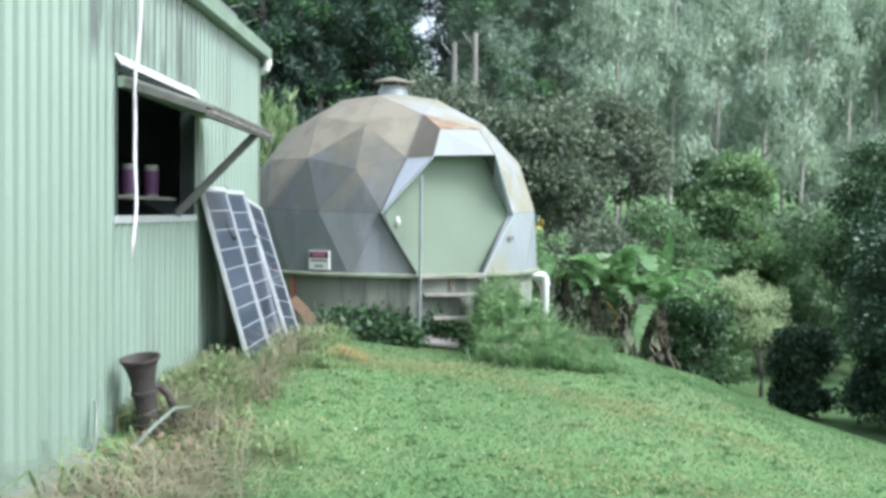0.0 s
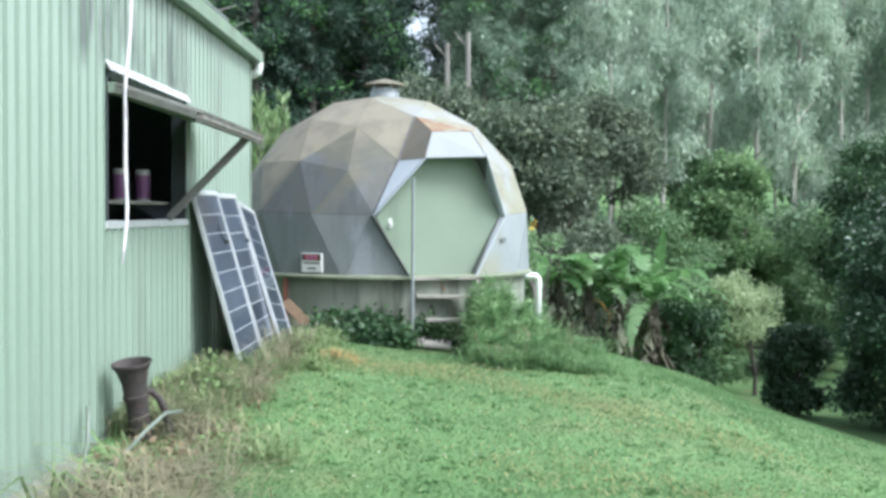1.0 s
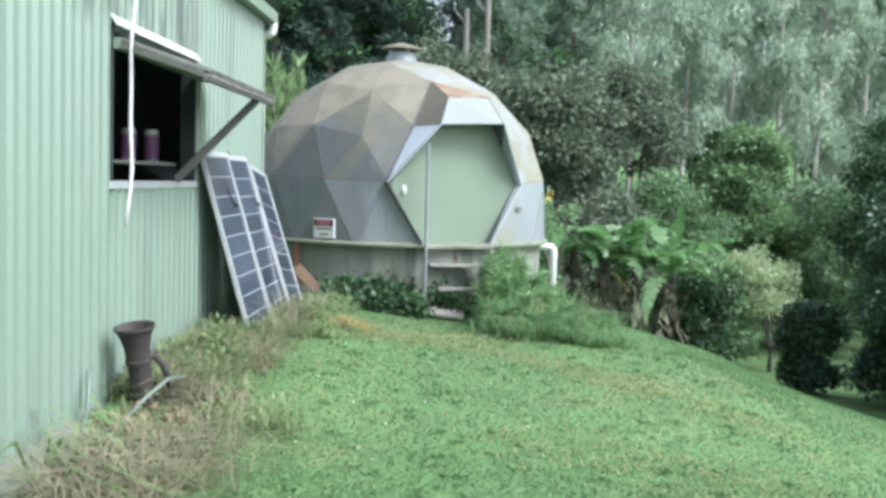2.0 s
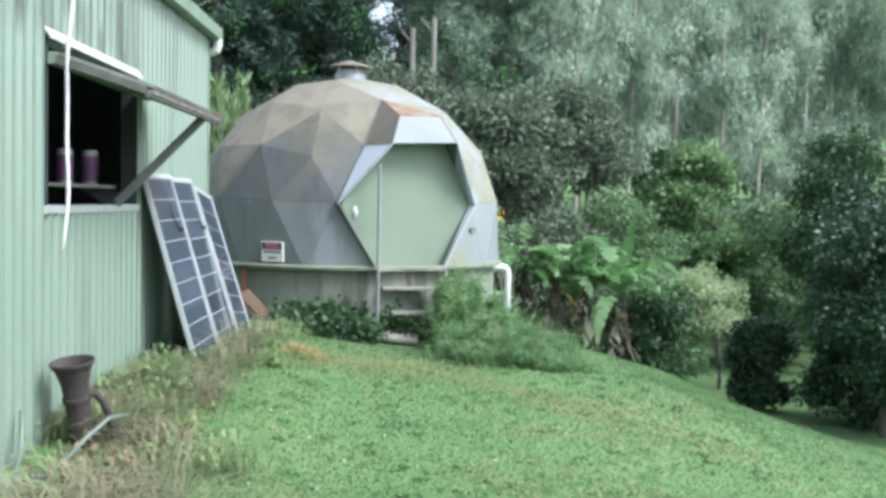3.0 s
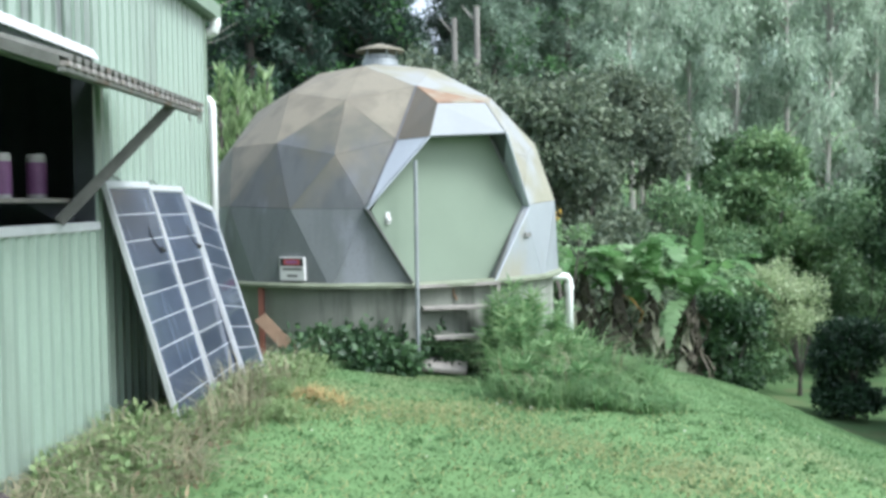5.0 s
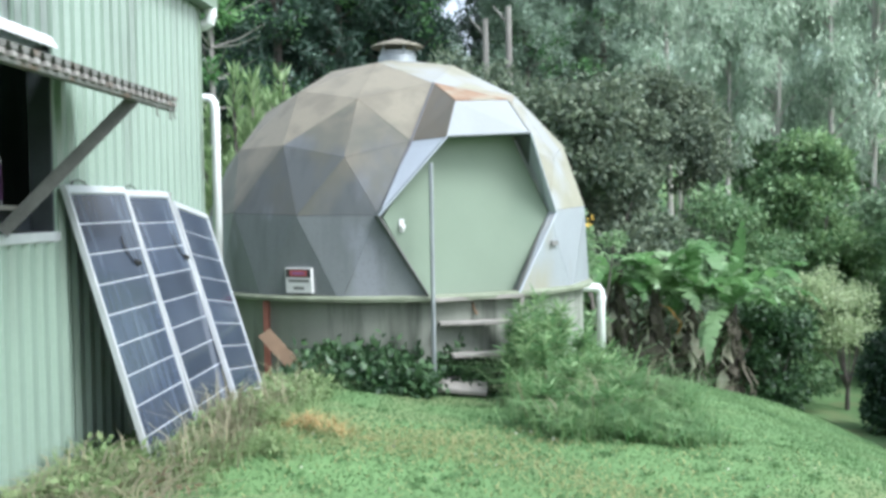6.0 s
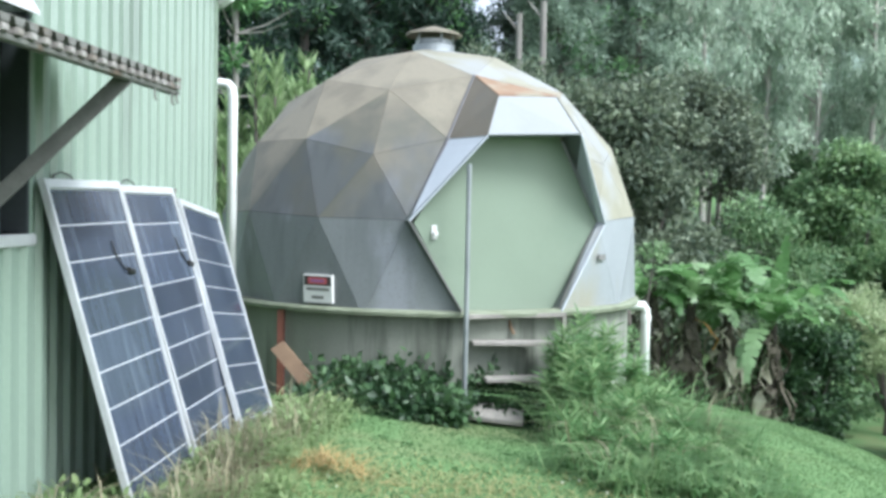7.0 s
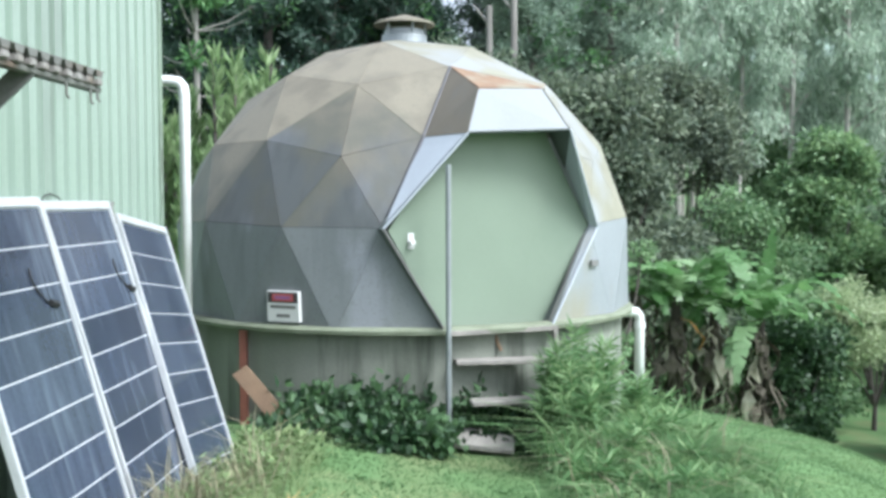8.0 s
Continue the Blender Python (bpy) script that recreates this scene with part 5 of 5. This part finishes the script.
bush("dark_tree", "dark leafy tree overhanging the lower lawn", "tree", (9.6, 25.2, gz(9.6, 25.2)), scatter_spec(50, 1.9, 1.8, 0.9, 5.6, 0.5, 0.9, 0.3), 24000, 0.15, 0.075, SHADOW, 1.4, shell=0.6)
bush("dark_tree", "dark leafy tree overhanging the lower lawn", "tree", (11.9, 33.4, gz(11.9, 33.4)), scatter_spec(46, 1.9, 1.6, 1.8, 7.2, 0.5, 0.9, 0.5), 13000, 0.17, 0.085, VINE, 1.4, shell=0.6)
bush("dark_tree", "dark leafy tree overhanging the lower lawn", "tree", (14.0, 28.5, gz(14.0, 28.5)), scatter_spec(44, 2.6, 2.2, 0.9, 7.5, 0.6, 1.1, 0.3), 15000, 0.20, 0.10, SHADOW, 1.4, shell=0.6)
for k, (x, y, w, h) in enumerate(((3.5, 33.8, 1.9, 4.9), (5.7, 33.8, 1.9, 4.9), (5.9, 30.6, 1.3, 3.0), (10.9, 35.0, 2.2, 4.6), (13.5, 38.0, 2.6, 5.2), (17.0, 35, 2.6, 5.5), (9.8, 41.0, 2.4, 6.0), (0.3, 29.0, 1.4, 3.0))):
    bush("green_shrub", "leafy mid-green shrub at the edge of the wood", "shrub", (x, y, gz(x, y)), scatter_spec(26, w, w * 0.8, 0.4, h, 0.4, 0.8, 0.3), 10000, 0.16, 0.08, BRUSH, 0.5, group="shrubs at the wood edge", shell=0.6)
bush("dark_shrub", "dark green leafy shrub beside the banana plants", "shrub", (5.0, 27.7, gz(5.0, 27.7)), scatter_spec(30, 0.75, 0.8, 0.3, 2.3, 0.25, 0.5, 0.3), 9000, 0.14, 0.075, VINE, 0.4, shell=0.6)
bush("dark_shrub", "low dark green shrub under the overhanging tree", "shrub", (9.5, 26.6, gz(9.5, 26.6)), scatter_spec(34, 1.1, 0.8, 0.25, 2.0, 0.3, 0.55, 0.2), 9000, 0.14, 0.075, SHADOW, 0.4, shell=0.6)
fl = bush("yellow_bush", "small bush with yellow flowers beside the dome", "shrub", (0.80, 21.8, gz(0.80, 21.8)), scatter_spec(8, 0.4, 0.4, 0.3, 2.0, 0.2, 0.35), 1500, 0.10, 0.05, BRUSH, 0.5)
c, u = clumps([(0.72, 21.6, 0.70, 0.06, 0.06, 0.12)], 20)
v, f = leaves(c, 0.05, 0.04, u)
raw_mesh("blossom", v, f, FLOWER, fl, "yellow flowers")
# cane plants behind the shed
for k, (x, y, h) in enumerate(((-4.15, 20.8, 2.95), (-4.7, 21.3, 2.5), (-4.4, 22.0, 3.0), (-5.4, 21.6, 2.4), (-3.7, 21.4, 2.1), (-4.5, 20.5, 1.9))):
    t = thing("cane_plant", (0, 0, 0), "tall light green cane plant with upright leaf spikes", "plant", "cane plants behind the shed")
    z0 = gz(x, y)
    H = h - z0
    cs, us = [], []
    for j in range(6):
        a, rr = rng.uniform(0, 2 * math.pi), rng.uniform(0.05, 0.4)
        px, py = rr * math.cos(a), rr * math.sin(a)
        top = H * rng.uniform(0.72, 1.0)
        part("stem", tube([(px * 0.5, py * 0.5, -0.2), (px, py, top * 0.6), (px * 1.1, py * 1.1, top - 0.1)], [0.03, 0.025, 0.012], 6), BARK_DARK, t)
        m = 240
        zz = rng.uniform(0.35, 1.0, m) * top
        aa = rng.uniform(0, 2 * math.pi, m)
        cs.append(np.stack([px + 0.03 * np.cos(aa), py + 0.03 * np.sin(aa), zz], 1))
        us.append(np.stack([np.cos(aa), np.sin(aa), np.full(m, 2.2)], 1))
    v, f = leaves(np.concatenate(cs), 0.24, 0.05, np.concatenate(us), 0.0, 0.4)
    raw_mesh("crown", v, f, CANE, t)
    t.matrix_basis = Matrix.Translation((x, y, z0))


# tall trees
def eucalypt(seed):
    r = np.random.default_rng(seed)
    H = 17.0
    t = thing("eucalypt", (0, 0, 0), "tall slender eucalypt with pale trunk and hanging grey-green leaves", "tree", "trees of the wooded hill")
    bendx, bendy = r.uniform(-0.6, 0.6), r.uniform(-0.6, 0.6)
    tp = [(bendx * (q ** 2), bendy * math.sin(q * 2), H * q) for q in np.linspace(0, 1, 8)]
    tp[0] = (0, 0, -1.0)
    limbs, spec = [], []
    for k in range(15):
        q = r.uniform(0.40, 1.0)
        b = Vector((bendx * q * q, bendy * math.sin(q * 2), H * q * 0.98))
        a, L = r.uniform(0, 2 * math.pi), r.uniform(0.8, 2.3) * (1.15 - 0.5 * q)
        e = b + Vector((L * math.cos(a), L * math.sin(a), r.uniform(0.4, 1.5)))
        limbs.append(([b, (b + e) / 2 + Vector((0, 0, 0.15)), e], 0.06))
        spec.append((*e, r.uniform(0.6, 1.1), r.uniform(0.6, 1.1), r.uniform(0.7, 1.5)))
        spec.append((*((b + e) / 2 + Vector((0, 0, -0.3))), 0.6, 0.6, 0.9))
    part("trunk", limb_tree(tp, [0.15, 0.135, 0.12, 0.105, 0.09, 0.07, 0.05, 0.03], limbs), BARK_PALE, t)
    c, u = clumps(spec, 10000, 0.8)
    v, f = leaves(c, 0.30, 0.065, u * 0.3, 2.0, 0.8)
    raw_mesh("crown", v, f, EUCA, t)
    return t


def pine(seed, dead=False, leaf=PINE):
    r = np.random.default_rng(seed)
    H = 17.0
    nm = "bare_pine" if dead else "pine"
    t = thing(nm, (0, 0, 0), "half-bare pine with pale upswept branches" if dead else "tall dark green pine with tufted branches", "tree", "" if dead else "pines behind the dome")
    limbs, spec, spec2 = [], [], []
    for k in range(16 if dead else 26):
        z = 1.5 + k * (H - 2) / (16 if dead else 26)
        for j in range(5):
            a = r.uniform(0, 2 * math.pi)
            L = (2.9 if dead else 3.0) * (1.05 - 0.8 * z / H) * r.uniform(0.6, 1.1)
            b = Vector((0, 0, z))
            e = b + Vector((L * math.cos(a), L * math.sin(a), L * r.uniform(0.15, 0.45)))
            limbs.append(([b, b * 0.45 + e * 0.55 - Vector((0, 0, 0.12)), e], 0.035))
            if not dead:
                for w in (0.45, 0.75, 1.0):
                    p = b.lerp(e, w)
                    (spec2 if r.uniform() < 0.18 else spec).append((*p, 0.42, 0.42, 0.32))
            elif r.uniform() < 0.25:
                spec2.append((*b.lerp(e, 0.3), 0.30, 0.30, 0.35))
    part("trunk", limb_tree([(0, 0, -1), (0.05, 0, H * 0.4), (0, 0.05, H * 0.75), (0, 0, H)], [0.12, 0.09, 0.06, 0.02] if dead else [0.20, 0.15, 0.09, 0.02], limbs), BARK_DEAD if dead else BARK_DARK, t)
    if spec:
        c, u = clumps(spec, 19000, 0.8)
        v, f = leaves(c, 0.30, 0.06, u * 0.6, -0.2, 0.8)
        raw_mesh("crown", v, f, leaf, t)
    c, u = clumps(spec2, 2600, 0.6)
    v, f = leaves(c, 0.24, 0.07, u, -0.3, 0.6)
    raw_mesh("bright_crown", v, f, PINE_LIT, t, "brighter green tufts")
    return t


def place(masters, spots):
    """Puts the masters on the first spots and copies on the rest; a spot is x, y, scale, turn."""
    for k, (x, y, s, turn) in enumerate(spots):
        m = pose(x, y, gz(x, y), 0, 0, turn) @ Matrix.Diagonal((s, s, s, 1))
        ob = masters[k % len(masters)]
        if k < len(masters):
            ob.matrix_basis = m
        else:
            keep_basis = ob.matrix_basis.copy()
            ob.matrix_basis = Matrix.Identity(4)
            copy_thing(ob, m)
            ob.matrix_basis = keep_basis


place([pine(1), pine(2), pine(3)], [(-6.0, 40.7, 1.05, 0), (-4.1, 42.0, 1.1, 50), (-7.9, 40.0, 1.1, 110), (-4.0, 43.5, 1.0, 200), (-10.2, 43.0, 1.2, 140), (-13.0, 41.0, 1.2, 260), (-5.2, 46.0, 1.2, 300), (-8.6, 47.0, 1.3, 10), (-16.5, 44.0, 1.2, 75), (-12.0, 48.0, 1.3, 190), (-6.8, 52.0, 1.3, 40), (-9.8, 53.0, 1.3, 100), (-3.9, 50.5, 1.2, 15)])
place([pine(5, leaf=PINE_HAZED), pine(6, leaf=PINE_HAZED)], [(0.40, 40.5, 0.95, 80), (3.2, 43.0, 1.0, 20), (0.3, 45.0, 1.0, 35), (0.2, 50.0, 1.15, 160), (2.2, 47.0, 1.05, 240), (-0.5, 47.5, 1.1, 70)])
place([pine(4, True)], [(-8.2, 32.8, 0.85, 0)])
rng = np.random.default_rng(31)
spots = []
for row, (yy, n, x0, x1) in enumerate(((46, 13, 5.4, 30), (51, 12, 2.8, 36), (58, 12, 2.5, 42), (65, 14, 3.0, 48))):
    for k in range(n):
        spots.append((x0 + (x1 - x0) * (k + rng.uniform(-0.22, 0.22)) / (n - 1), yy + rng.uniform(-2.2, 2.2), rng.uniform(0.85, 1.15), rng.uniform(0, 360)))
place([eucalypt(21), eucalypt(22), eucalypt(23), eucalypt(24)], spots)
under = [bush("understory_shrub", "dense grey-green undergrowth at the foot of the forest", "shrub", (0, 0, 0), scatter_spec(26, 2.3, 1.8, 0.3, 4.2 + 0.8 * k, 0.6, 1.1, 0.35), 7500, 0.26, 0.12, BRUSH if k else VALLEY, 0.6, group="undergrowth of the wooded hill", shell=0.7) for k in range(3)]
place(under, [(6.0 + 2.05 * k + rng.uniform(-0.6, 0.6), 43.5 + 2.2 * (k % 3) + rng.uniform(-0.6, 0.6), rng.uniform(0.8, 1.25), rng.uniform(0, 360)) for k in range(15)])
# bleached stumps
for x, y, h in ((-0.28, 35.8, 6.7), (-0.95, 36.0, 6.4)):
    z0 = gz(x, y)
    t = thing("dead_trunk", (x, y, z0), "bleached broken dead tree trunk", "dead tree", "dead trunks behind the dome")
    part("trunk", limb_tree([(x, y, z0 - 0.3), (x + 0.03, y, z0 + 4), (x, y, h)], [0.16, 0.12, 0.09], [([(x, y, h - 0.5), (x - 0.3, y, h - 0.15), (x - 0.45, y, h + 0.05)], 0.05)]), BARK_DEAD, t)

# wooded ridge added far behind everything; its haze is pale colour plus faint glow
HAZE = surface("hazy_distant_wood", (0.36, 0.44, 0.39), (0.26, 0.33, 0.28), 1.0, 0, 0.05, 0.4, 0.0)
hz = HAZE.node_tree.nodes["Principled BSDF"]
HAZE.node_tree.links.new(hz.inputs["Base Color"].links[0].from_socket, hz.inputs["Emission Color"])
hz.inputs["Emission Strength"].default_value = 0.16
aa = np.linspace(-1.1, 1.3, 260)
tops = 24 + 5 * np.sin(aa * 9) + 2.2 * np.sin(aa * 31 + 1) + 1.2 * np.sin(aa * 83) + rng.uniform(-0.8, 0.8, 260)
tops = tops + 12 + 14 * smoothstep(0.03, 0.12, aa)
tops = tops - 14 * np.exp(-((aa + 0.010) / 0.022) ** 2)
low = np.stack([170 * np.sin(aa), 170 * np.cos(aa), np.full(260, -8.0)], 1)
upp = np.stack([182 * np.sin(aa), 182 * np.cos(aa), tops], 1)
ii = np.arange(259)
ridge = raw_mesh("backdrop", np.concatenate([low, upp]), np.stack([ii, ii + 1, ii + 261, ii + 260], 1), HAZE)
tagged(ridge, "hazy pale green wooded ridge in the distance", "backdrop", kind="structure")
